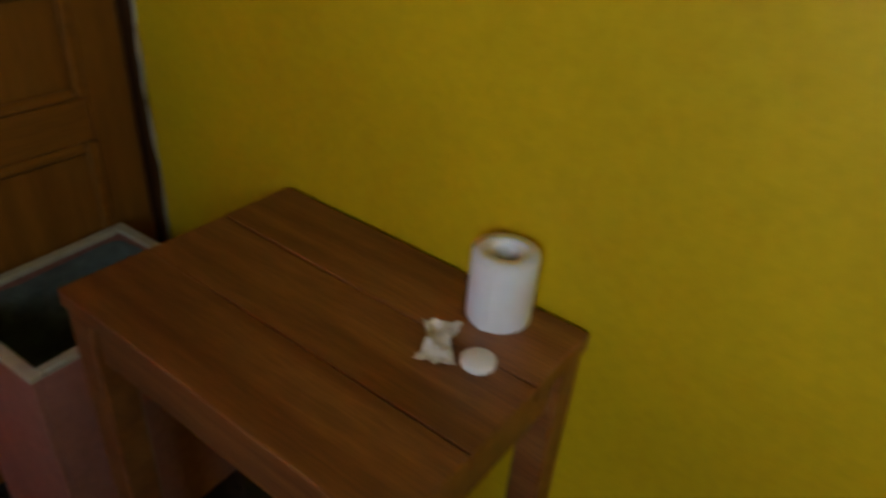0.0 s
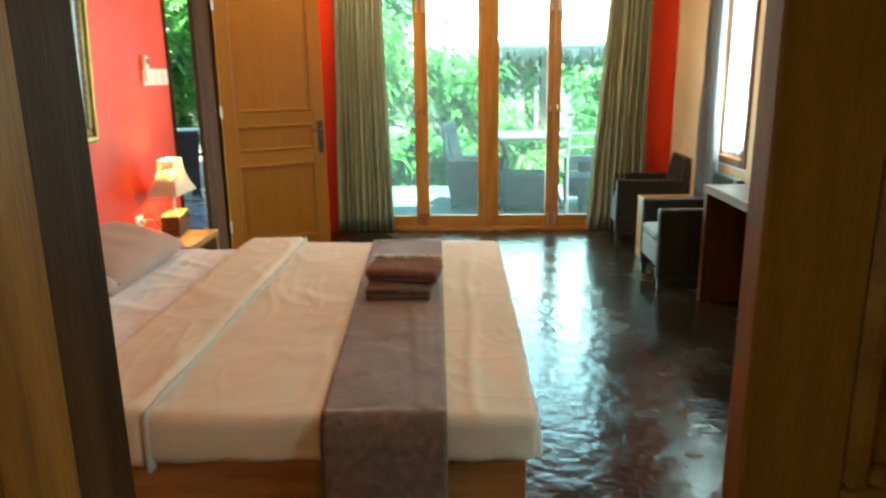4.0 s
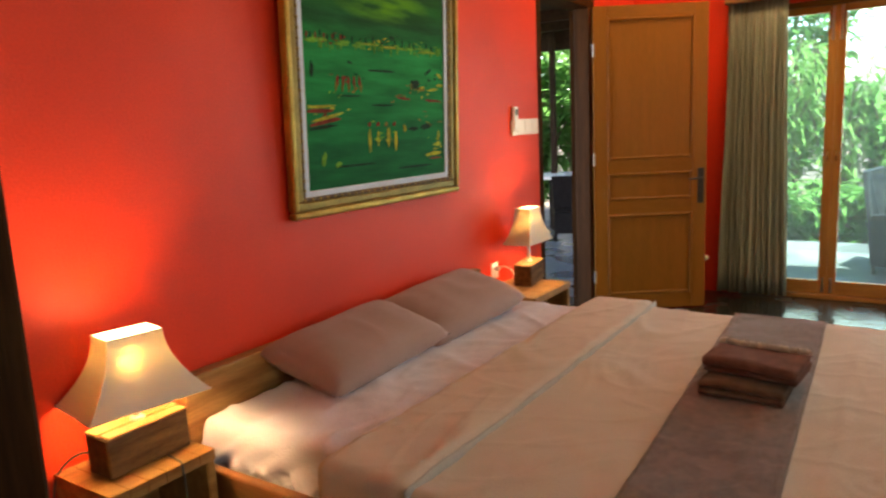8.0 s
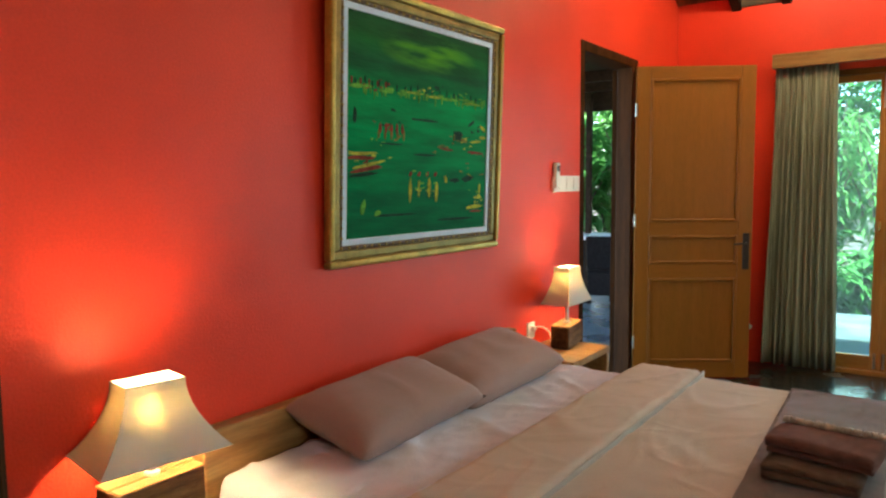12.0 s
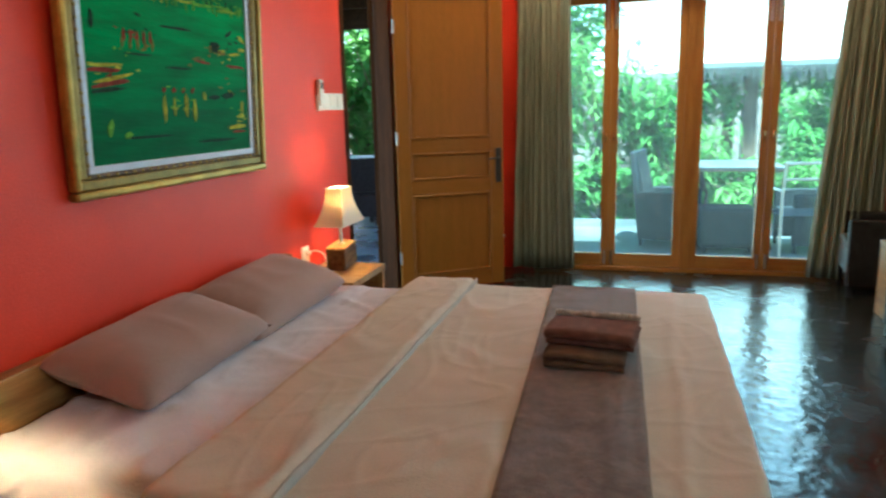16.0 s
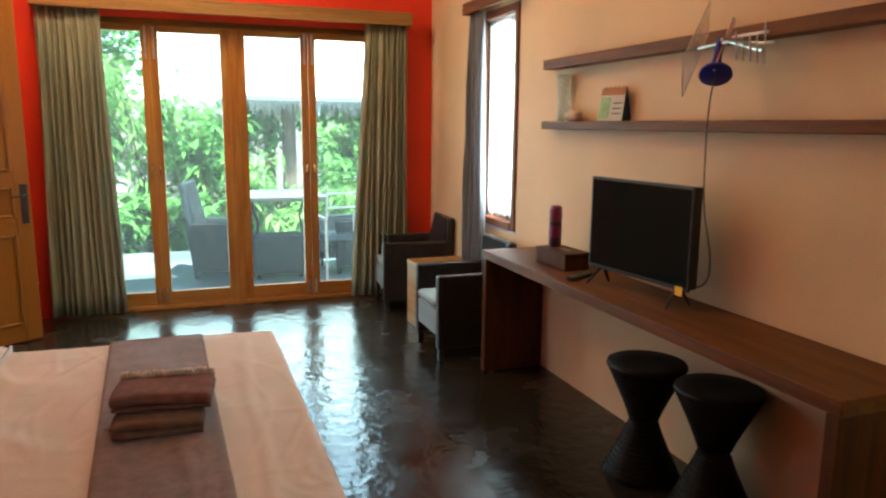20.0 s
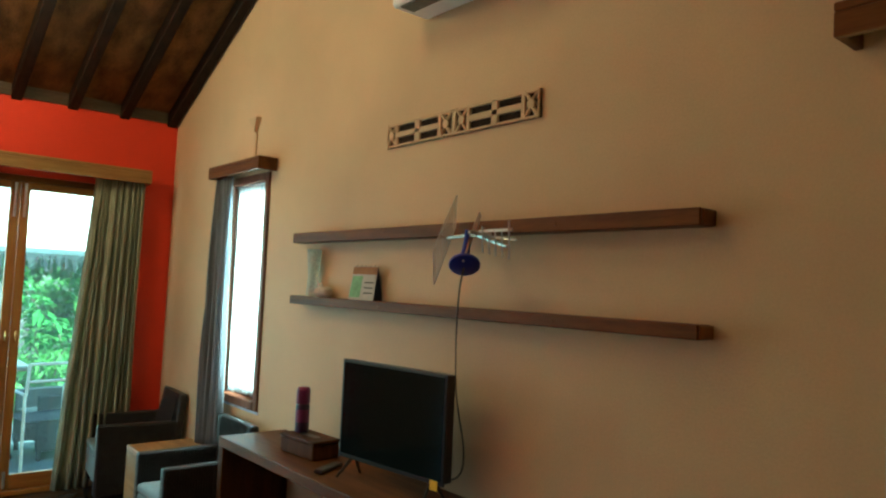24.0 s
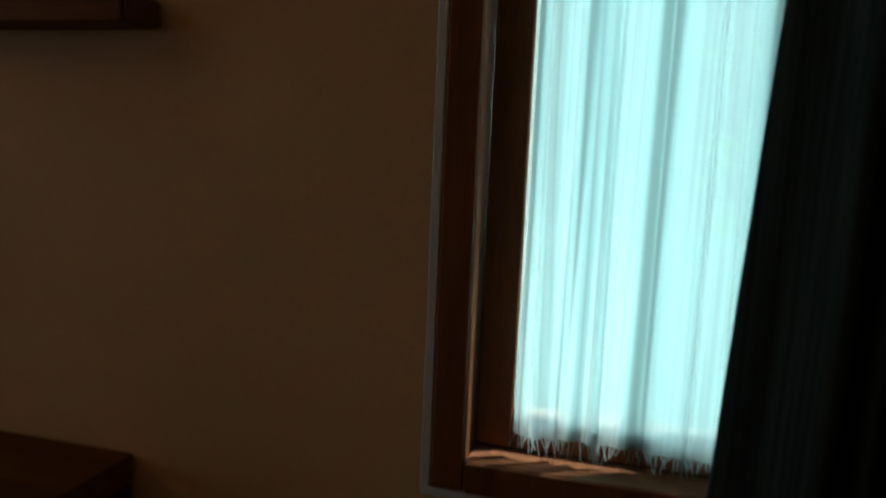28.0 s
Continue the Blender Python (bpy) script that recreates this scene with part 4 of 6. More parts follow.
def folded_towel(m, w, d, layers, t, mat, label, fringe):
    """One cloth laid to and fro in layers, its turns rounded, drawn out along local x."""
    tow = thing("folded_towel", m, label, "towel", "folded towels")
    line = []
    r = t / 2
    for k in range(layers):
        z = r + k * t
        ends = (-d / 2 + r, d / 2 - r) if k % 2 == 0 else (d / 2 - r, -d / 2 + r)
        inset = 0.008 * noise.noise((k * 3.1, w * 40, 0.5))
        line += [(ends[0] + (ends[1] - ends[0]) * i / 8 * (1 + inset), z) for i in range(9)]
        if k < layers - 1:
            s = 1 if k % 2 == 0 else -1
            line += [(s * (d / 2 - r + r * math.sin(math.pi * i / 5)) * (1 + inset), z + r - r * math.cos(math.pi * i / 5)) for i in range(1, 5)]
    n = len(line) - 1
    top = layers * t

    def f(u, v):
        y, z = line[min(n, round(v * n))]
        x = (u - 0.5) * w * (1 + 0.012 * noise.noise((z * 90, y * 6, w)))
        end = max(0.0, abs(u - 0.5) * 2 - 0.8) * 5
        z += (z / top) * (0.012 * noise.noise((x * 9, y * 9, 2 + w)) - 0.009 * end ** 2)
        y += 0.011 * noise.noise((x * 7, z * 30, w)) + 0.005 * noise.noise((x * 22, z * 60, w))
        return Vector((x, y, z))
    cloth = part("cloth", add_grid(bmesh.new(), f, 26, n), mat, tow, "", True)
    thicken(cloth, t * 0.74)
    if fringe:
        rnd = random.Random(5)
        bm = bmesh.new()
        for i in range(46):
            x = -w / 2 + w * (i + 0.5) / 46
            y, z = d / 2 - 0.030, top + 0.002
            a = rnd.uniform(-0.010, 0.010)
            add_tube(bm, [(x, y, z - 0.002), (x + a * 0.4, y + 0.012, z + 0.007), (x + a, y + 0.026, z + rnd.uniform(0.002, 0.009)), (x + a * 1.5, y + 0.040, z - 0.012)], [0.002, 0.0048, 0.0032, 0.0016], 5)
        part("fringe", bm, FRINGE, tow, "pale knotted fringe", True)
    return tow


folded_towel(pose(-0.268, 3.672, max(duvet_top(-0.4 + 0.03 * i, 3.56 + 0.03 * j) for i in range(10) for j in range(9)) + 0.006, 0, 0, -2), 0.240, 0.225, 2, 0.0215, TOWEL_B, "olive brown folded towel under another on the runner", False)
folded_towel(pose(-0.254, 3.738, max(duvet_top(-0.4 + 0.03 * i, 3.56 + 0.03 * j) for i in range(10) for j in range(9)) + 0.050, 0, 0, -6), 0.272, 0.185, 3, 0.0180, TOWEL, "reddish brown folded cotton towel with fringed edge", True)


# ---- bedside ----
def nightstand(y0, y1, x1, label):
    ns = thing("nightstand", pose(0, 0, 0), label, "nightstand", "nightstands")
    x0, w = -1.795, (y1 - y0) / 6
    for k in range(6):
        part("top_strip", box((x0, y0 + k * w + 0.0004, 0.465), (x1, y0 + (k + 1) * w - 0.0004, 0.50 - 0.0006 * (k % 2)), 0.0015), PALEWOOD, ns)
    part("side", box((x0, y0 + 0.001, 0), (x1 - 0.004, y0 + 0.03, 0.4645), 0.004), PALEWOOD, ns)
    part("side", box((x0, y1 - 0.03, 0), (x1 - 0.004, y1 - 0.001, 0.4645), 0.004), PALEWOOD, ns)
    part("back", box((x0, y0 + 0.031, 0.02), (x0 + 0.015, y1 - 0.031, 0.464)), PALEWOOD, ns)
    part("shelf", box((x0 + 0.016, y0 + 0.031, 0.20), (x1 - 0.012, y1 - 0.031, 0.225), 0.003), PALEWOOD, ns)
    part("shelf", box((x0 + 0.016, y0 + 0.031, 0.03), (x1 - 0.012, y1 - 0.031, 0.055), 0.003), PALEWOOD, ns)
    return ns


nightstand(2.335, 2.662, -1.525, "pale wooden nightstand beside the bed head")
nightstand(4.615, 5.06, -1.45, "pale wooden nightstand by the entrance door")


def bedside_lamp(x, y, turn, label, wide=(0.116, 0.166), slim=(0.050, 0.076), lift=0.0, flange=0.037):
    la = thing("table_lamp", pose(x, y, 0.50, 0, 0, turn), label, "table lamp", "bedside lamps")
    bm = box((-0.05, -0.125, 0.002), (0.05, 0.125, 0.113), 0.004)
    base = part("base", bm, ROUGHWOOD, la, "block of rough reclaimed timber")
    part("base_cap", box((-0.052, -0.127, 0.113), (0.004, 0.127, 0.122), 0.003), PALEWOOD, base)
    part("base_cap", box((0.006, -0.120, 0.113), (0.051, 0.126, 0.119), 0.003), PALEWOOD, base)
    part("collar", lathe([(0.020, 0.122), (0.020, 0.128), (0.010, 0.132), (0.008, 0.165 + lift), (0.015, 0.170 + lift), (0.015, 0.21 + lift)], 16), STEEL, la)
    part("socket", lathe([(0.016, 0.20), (0.018, 0.244), (0.020, 0.247), (0.020, 0.251), (0.013, 0.255)], 20, (0, 0, lift)), WHITEPLASTIC, la, "lamp socket with a wide collar")
    # unseen disc added to keep lamplight off the nightstand; flange is its radius
    part("bulb_base", lathe([(0.012, 0.2515), (flange * 0.8, 0.253), (flange, 0.257), (flange, 0.260), (0.014, 0.2605)], 20, (0, 0, lift)), WHITEPLASTIC, la, "flared disc added under the bulb to block downward light")
    part("bulb", lathe([(0.010, 0.261), (0.016, 0.272), (0.022, 0.30), (0.020, 0.318), (0.012, 0.328), (0.002, 0.332)], 16, (0, 0, lift)), BULB, la, "lit warm bulb", True)
    # four-sided shade with hollow curved sides
    z0, z1 = 0.185 + lift, 0.372 + lift
    prof = []
    for k in range(9):
        v = k / 8
        c = (1 - v) ** 1.9
        prof.append((slim[0] + c * (wide[0] - slim[0]), slim[1] + c * (wide[1] - slim[1]), z0 + (z1 - z0) * v))
    bm = bmesh.new()
    rings = []
    for a, b, z in prof:
        rings.append([bm.verts.new((sx * a, sy * b, z)) for sx, sy in ((-1, -1), (1, -1), (1, 1), (-1, 1))])
    for p, q in zip(rings, rings[1:]):
        for k in range(4):
            bm.faces.new((p[k], p[(k + 1) % 4], q[(k + 1) % 4], q[k]))
    bm.transform(Matrix.Rotation(radians(-9), 4, "Z"))
    shade = part("shade", bm, SHADE, la, "flared cream cloth shade")
    thicken(shade, 0.002)
    for a, b, z in (prof[0], prof[-1]):
        bm = tube([(-a, -b, z), (a, -b, z), (a, b, z), (-a, b, z), (-a, -b, z)], 0.0028, 6)
        bm.transform(Matrix.Rotation(radians(-9), 4, "Z"))
        part("rim", bm, SHADE, shade)
    reach = slim[0] - 0.002
    bm = tube([(0, 0, 0.20 + lift), (0.036, 0.02, 0.245 + lift), (reach, 0.0, 0.365 + lift)], 0.0018, 5)
    add_tube(bm, [(0, 0, 0.20 + lift), (-0.036, -0.02, 0.245 + lift), (-reach, 0.0, 0.365 + lift)], 0.0018, 5)
    part("harp", bm, STEEL, la)
    return la


bedside_lamp(-1.655, 2.515, 0, "lit bedside lamp with flared cloth shade and timber base")
bedside_lamp(-1.655, 4.96, 9, "lit bedside lamp by the entrance door on a timber base", (0.080, 0.146), (0.044, 0.066), 0.05, 0.020)


def cord(points, r, mat, name, label):
    t = thing(name, pose(0, 0, 0), label, "cable")
    pts = [Vector(p) for p in points]
    fine = []
    for i in range(len(pts) - 1):
        p0, p1, p2, p3 = pts[max(i - 1, 0)], pts[i], pts[i + 1], pts[min(i + 2, len(pts) - 1)]
        for k in range(6):
            s = k / 6
            fine.append(0.5 * ((2 * p1) + (p2 - p0) * s + (2 * p0 - 5 * p1 + 4 * p2 - p3) * s * s + (3 * p1 - p0 - 3 * p2 + p3) * s ** 3))
    fine.append(pts[-1])
    part("wire", tube(fine, r, 6), mat, t, "", True)
    return t


cord([(-1.785, 4.815, 0.60), (-1.745, 4.84, 0.605), (-1.72, 4.88, 0.575), (-1.71, 4.885, 0.53), (-1.71, 4.89, 0.506)], 0.0035, WHITEPLASTIC, "lamp_cord", "white lamp cord plugged into the wall")
cord([(-1.712, 2.43, 0.535), (-1.745, 2.395, 0.548), (-1.775, 2.355, 0.518), (-1.785, 2.328, 0.46), (-1.788, 2.322, 0.30)], 0.0032, CABLE, "lamp_cord", "thin grey lamp cord behind the nightstand")
cord([(-1.600, 2.56, 0.504), (-1.550, 2.552, 0.505), (-1.522, 2.548, 0.496), (-1.519, 2.55, 0.40)], 0.0032, CABLE, "lamp_cord", "thin grey lamp cord over the nightstand edge")

# ---- wall fittings of the red wall ----
out = thing("wall_socket", pose(XL, 4.812, 0.585), "white wall socket above the nightstand", "socket")
part("plate", box((0.0, -0.038, -0.045), (0.010, 0.038, 0.045), 0.003), WHITEPLASTIC, out)
part("socket_ring", box((0.010, -0.022, -0.024), (0.013, 0.022, 0.024), 0.002), WHITEPLASTIC, out)
part("plug", tube([(0.012, 0.003, 0.012), (0.034, 0.003, 0.012)], [0.016, 0.012], 10), WHITEPLASTIC, out)
sw = thing("light_switch", pose(XL, 5.255, 1.37), "row of three white light switches", "switch")
part("plate", box((0.0, -0.145, -0.048), (0.009, 0.145, 0.043), 0.003), WHITEPLASTIC, sw)
for k in range(3):
    part("rocker", box((0.009, -0.132 + k * 0.095, -0.036), (0.014, -0.058 + k * 0.095, 0.034), 0.003), WHITEPLASTIC, sw)
rem = thing("remote_holder", pose(XL, 5.085, 1.405), "white remote control in a wall holder", "remote control")
part("cradle", box((0.0, -0.030, -0.085), (0.016, 0.030, 0.0), 0.004), WHITEPLASTIC, rem)
part("remote", box((0.005, -0.023, -0.060), (0.028, 0.023, 0.078), 0.005), WHITEPLASTIC, rem)
part("display", box((0.028, -0.016, 0.030), (0.0295, 0.016, 0.062)), LINER, rem)

stop = thing("door_stop", pose(-1.215, YF, 0.267), "small white rubber door stop on the red wall", "door stop")
part("plate", tube([(0, 0, 0), (0, -0.006, 0)], 0.022, 16), WHITEPLASTIC, stop)
part("buffer", tube([(0, -0.006, 0), (0, -0.05, 0), (0, -0.065, 0)], [0.012, 0.012, 0.017], 14), WHITEPLASTIC, stop)

# ---- painting ----
PY0, PY1, PZ0, PZ1 = 3.287, 4.425, 1.070, 2.092
pic = thing("painting", Matrix.Translation((XL, 0, PZ0)) @ Matrix.Rotation(radians(2.3), 4, "Y") @ Matrix.Translation((-XL, 0, -PZ0)), "large green painting of a lake with boats in a gold frame", "painting")


def frame_ring(inset0, inset1, x0, x1, mat, name, bevel=0.004):
    a0, a1, b0, b1 = PY0 + inset0, PY1 - inset0, PZ0 + inset0, PZ1 - inset0
    c0, c1, d0, d1 = PY0 + inset1, PY1 - inset1, PZ0 + inset1, PZ1 - inset1
    for lo, hi in (((x0, a0, b0), (x1, a1, d0)), ((x0, a0, d1), (x1, a1, b1)), ((x0, a0, d0), (x1, c0, d1)), ((x0, c1, d0), (x1, a1, d1))):
        part(name, box(lo, hi, bevel, 2), mat, pic)


frame_ring(0.0, 0.028, XL + 0.002, XL + 0.042, GOLD, "gold_moulding", 0.010)
frame_ring(0.028, 0.062, XL + 0.002, XL + 0.030, GOLD_COVE, "gold_cove", 0.008)
frame_ring(0.062, 0.078, XL + 0.002, XL + 0.025, GOLD_DARK, "groove_moulding", 0.005)
frame_ring(0.078, 0.101, XL + 0.002, XL + 0.022, PASSE, "liner", 0.002)
bm = bmesh.new()
for k in range(96):
    s = k / 96 * 4
    e, q = int(s), s - int(s)
    i = 0.070
    y, z = ((PY0 + i + q * (PY1 - PY0 - 2 * i), PZ0 + i), (PY1 - i, PZ0 + i + q * (PZ1 - PZ0 - 2 * i)), (PY1 - i - q * (PY1 - PY0 - 2 * i), PZ1 - i), (PY0 + i, PZ1 - i - q * (PZ1 - PZ0 - 2 * i)))[e]
    bmesh.ops.create_icosphere(bm, subdivisions=1, radius=0.006, matrix=Matrix.Translation((XL + 0.026, y, z)))
tagged(part("bead_row", bm, GOLD, pic, "row of gilt beads"), kind="stuff")


def painted_canvas():
    """Green oil ground: broad level strokes, darker sky bands and a lighter lake."""
    m = bpy.data.materials.new("oil_paint_green")
    m.use_nodes = True
    n, l = m.node_tree.nodes, m.node_tree.links
    b = n["Principled BSDF"]
    b.inputs["Roughness"].default_value = 0.55
    b.inputs["Specular IOR Level"].default_value = 0.06
    co, mp, no, wv = n.new("ShaderNodeTexCoord"), n.new("ShaderNodeMapping"), n.new("ShaderNodeTexNoise"), n.new("ShaderNodeTexNoise")
    mp.inputs["Scale"].default_value = (1, 2.2, 14)
    no.inputs["Scale"].default_value, no.inputs["Detail"].default_value = 1.6, 6
    wv.inputs["Scale"].default_value = 9.0
    l.new(co.outputs["Object"], mp.inputs["Vector"])
    l.new(mp.outputs["Vector"], no.inputs["Vector"])
    l.new(mp.outputs["Vector"], wv.inputs["Vector"])
    sep = n.new("ShaderNodeSeparateXYZ")
    l.new(co.outputs["Object"], sep.inputs["Vector"])
    band = n.new("ShaderNodeMapRange")
    band.inputs["From Min"].default_value, band.inputs["From Max"].default_value = PZ0 + 0.1, PZ1 - 0.1
    l.new(sep.outputs["Z"], band.inputs["Value"])
    ramp = n.new("ShaderNodeValToRGB")
    e = ramp.color_ramp.elements
    e[0].position, e[0].color = 0.0, (0.003, 0.110, 0.034, 1)
    e[1].position, e[1].color = 1.0, (0.008, 0.060, 0.016, 1)
    for p, c in ((0.20, (0.002, 0.135, 0.040)), (0.45, (0.002, 0.215, 0.055)), (0.64, (0.003, 0.240, 0.060)), (0.72, (0.004, 0.160, 0.038)), (0.80, (0.005, 0.078, 0.022)), (0.90, (0.007, 0.115, 0.018))):
        k = e.new(p)
        k.color = (*c, 1)
    l.new(band.outputs["Result"], ramp.inputs["Fac"])
    hs, mr = n.new("ShaderNodeHueSaturation"), n.new("ShaderNodeMapRange")
    mr.inputs["From Min"].default_value, mr.inputs["From Max"].default_value = 0.3, 0.7
    mr.inputs["To Min"].default_value, mr.inputs["To Max"].default_value = 0.62, 1.34
    l.new(no.outputs["Fac"], mr.inputs["Value"])
    l.new(mr.outputs["Result"], hs.inputs["Value"])
    l.new(ramp.outputs["Color"], hs.inputs["Color"])
    # a lime glow brushed across the sky in level strokes
    off, size, dot = n.new("ShaderNodeVectorMath"), n.new("ShaderNodeVectorMath"), n.new("ShaderNodeVectorMath")
    off.operation, size.operation, dot.operation = "SUBTRACT", "MULTIPLY", "DOT_PRODUCT"
    off.inputs[1].default_value = (XL + 0.016, PY0 + 0.60, PZ0 + 0.83)
    size.inputs[1].default_value = (0.0, 1 / 0.34, 1 / 0.085)
    l.new(co.outputs["Object"], off.inputs[0])
    l.new(off.outputs["Vector"], size.inputs[0])
    l.new(size.outputs["Vector"], dot.inputs[0])
    l.new(size.outputs["Vector"], dot.inputs[1])
    fade, streak, both, lime = n.new("ShaderNodeMapRange"), n.new("ShaderNodeMapRange"), n.new("ShaderNodeMath"), n.new("ShaderNodeMix")
    fade.inputs["To Min"].default_value, fade.inputs["To Max"].default_value = 1.0, 0.0
    l.new(dot.outputs["Value"], fade.inputs["Value"])
    streak.inputs["From Min"].default_value, streak.inputs["From Max"].default_value = 0.42, 0.62
    l.new(no.outputs["Fac"], streak.inputs["Value"])
    both.operation = "MULTIPLY"
    l.new(fade.outputs["Result"], both.inputs[0])
    l.new(streak.outputs["Result"], both.inputs[1])
    lime.data_type = "RGBA"
    lime.inputs["B"].default_value = (0.10, 0.34, 0.012, 1)
    l.new(both.outputs["Value"], lime.inputs["Factor"])
    l.new(hs.outputs["Color"], lime.inputs["A"])
    l.new(lime.outputs["Result"], b.inputs["Base Color"])
    bp = n.new("ShaderNodeBump")
    bp.inputs["Strength"].default_value, bp.inputs["Distance"].default_value = 0.35, 0.004
    l.new(wv.outputs["Fac"], bp.inputs["Height"])
    l.new(bp.outputs["Normal"], b.inputs["Normal"])
    return m


CY0, CY1, CZ0, CZ1 = PY0 + 0.098, PY1 - 0.098, PZ0 + 0.098, PZ1 - 0.098
part("canvas", box((XL + 0.004, CY0, CZ0), (XL + 0.016, CY1, CZ1)), painted_canvas(), pic)
PAINT = {k: material("oil_" + k, c, 0.7, spec=0.12, vary=0.35, scale=30.0, bump=0.3, bump_scale=120) for k, c in
         {"yellow": (0.36, 0.36, 0.03), "lime": (0.12, 0.32, 0.03), "red": (0.17, 0.025, 0.014), "dark": (0.004, 0.028, 0.013), "ochre": (0.17, 0.13, 0.022)}.items()}


def strokes(kind, marks):
    """Dabs of paint on the canvas: u, v of the middle, length, height and slant."""
    bm = bmesh.new()
    for u, v, w, h, s in marks:
        pts = []
        for k in range(13):
            a = 2 * math.pi * k / 13
            r = 1 + 0.35 * noise.noise((u * 40 + math.cos(a) * 2, v * 40 + math.sin(a) * 2, w * 50))
            du, dv = math.cos(a) * w / 2 * r, math.sin(a) * h / 2 * r
            pts.append((u + du, v + dv + s * du))
        top = [bm.verts.new((XL + 0.0175, CY0 + min(max(p, 0.01), 0.99) * (CY1 - CY0), CZ0 + min(max(q, 0.01), 0.99) * (CZ1 - CZ0))) for p, q in pts]
        low = [bm.verts.new((XL + 0.0158, v.co.y, v.co.z)) for v in top]
        bm.faces.new(top)
        for i in range(13):
            j = (i + 1) % 13
            bm.faces.new((low[i], low[j], top[j], top[i]))
    bmesh.ops.recalc_face_normals(bm, faces=bm.faces)
    tagged(part("brush_stroke", bm, PAINT[kind], pic), kind="stuff")


rnd = random.Random(11)
strokes("lime", [*[(0.03 + 0.94 * rnd.random(), 0.675 + rnd.uniform(-0.02, 0.012), rnd.uniform(0.004, 0.009), rnd.uniform(0.02, 0.05), 0.0) for _ in range(46)], (0.10, 0.14, 0.03, 0.06, 0.9), (0.19, 0.11, 0.04, 0.03, 0.3),
                 *[(0.04 + 0.92 * rnd.random(), 0.68 + rnd.uniform(-0.012, 0.012), rnd.uniform(0.03, 0.09), 0.014, -0.02) for _ in range(16)]])
strokes("yellow", [(0.40, 0.215, 0.020, 0.115, 0.0), (0.46, 0.225, 0.012, 0.09, 0), (0.535, 0.23, 0.022, 0.10, 0), (0.59, 0.205, 0.020, 0.105, 0), (0.10, 0.385, 0.17, 0.014, 0.05), (0.13, 0.335, 0.20, 0.016, 0.2), (0.90, 0.12, 0.14, 0.022, 0.05), (0.93, 0.17, 0.07, 0.014, 0),
                   (0.90, 0.475, 0.10, 0.014, 0.1), (0.96, 0.50, 0.06, 0.016, 0), (0.66, 0.27, 0.02, 0.04, -0.8), (0.96, 0.55, 0.05, 0.02, -0.5), (0.945, 0.22, 0.015, 0.06, 0), (0.42, 0.685, 0.12, 0.010, 0), (0.56, 0.68, 0.10, 0.012, 0), (0.86, 0.675, 0.14, 0.008, 0), (0.86, 0.29, 0.05, 0.008, -0.5)])
strokes("red", [(0.09, 0.365, 0.18, 0.018, 0.02), (0.12, 0.315, 0.21, 0.020, 0.15), (0.66, 0.425, 0.10, 0.012, -0.1), (0.90, 0.415, 0.14, 0.014, -0.05), (0.92, 0.095, 0.11, 0.010, 0), *[(0.20 + 0.035 * k, 0.50 + 0.01 * rnd.random(), 0.014, 0.05, 0) for k in range(5)], *[(0.03 + 0.05 * k, 0.70, 0.010, 0.030, 0) for k in range(5)], *[(0.40 + 0.06 * k, 0.295, 0.02, 0.022, 0.4) for k in range(4)]])
strokes("ochre", [*[(0.19 + 0.04 * k, 0.475, 0.012, 0.045, 0) for k in range(5)], (0.62, 0.44, 0.06, 0.01, 0.2), (0.80, 0.475, 0.06, 0.02, 0), (0.72, 0.49, 0.014, 0.04, 0)])
strokes("dark", [*[(0.05 + 0.05 * k + rnd.uniform(-0.01, 0.01), 0.70 + rnd.uniform(-0.01, 0.01), 0.008, 0.034, 0) for k in range(18)], (0.05, 0.55, 0.02, 0.07, 0.6), (0.75, 0.50, 0.07, 0.05, 0), (0.84, 0.275, 0.10, 0.030, 0.1), (0.73, 0.265, 0.08, 0.022, 0), 
                 (0.50, 0.56, 0.20, 0.012, 0), (0.50, 0.39, 0.16, 0.010, 0), (0.30, 0.10, 0.30, 0.012, 0), (0.75, 0.06, 0.30, 0.014, 0), (0.10, 0.29, 0.16, 0.016, 0.1), (0.27, 0.435, 0.16, 0.008, 0), (0.86, 0.57, 0.05, 0.02, 0.5)])

# small figures, boats and glints scattered over the lake
for k, spots in (("yellow", ((0.86, 0.46, 9), (0.90, 0.16, 8), (0.50, 0.22, 8), (0.12, 0.36, 6), (0.50, 0.69, 12))), ("red", ((0.88, 0.40, 7), (0.10, 0.34, 6), (0.25, 0.52, 7), (0.15, 0.71, 9))),
                 ("ochre", ((0.24, 0.47, 10), (0.75, 0.48, 8), (0.93, 0.30, 7), (0.62, 0.42, 5))), ("dark", ((0.28, 0.53, 9), (0.80, 0.28, 7), (0.60, 0.71, 14), (0.90, 0.53, 8))), ("lime", ((0.50, 0.26, 9), (0.20, 0.44, 7), (0.80, 0.69, 12), (0.88, 0.22, 4)))):
    strokes(k, [(min(0.97, max(0.03, rnd.gauss(u, 0.055))), rnd.gauss(v, 0.022), rnd.uniform(0.008, 0.034), rnd.uniform(0.003, 0.012), rnd.uniform(-0.3, 0.3)) for u, v, n in spots for _ in range(n * 2 // 3)])

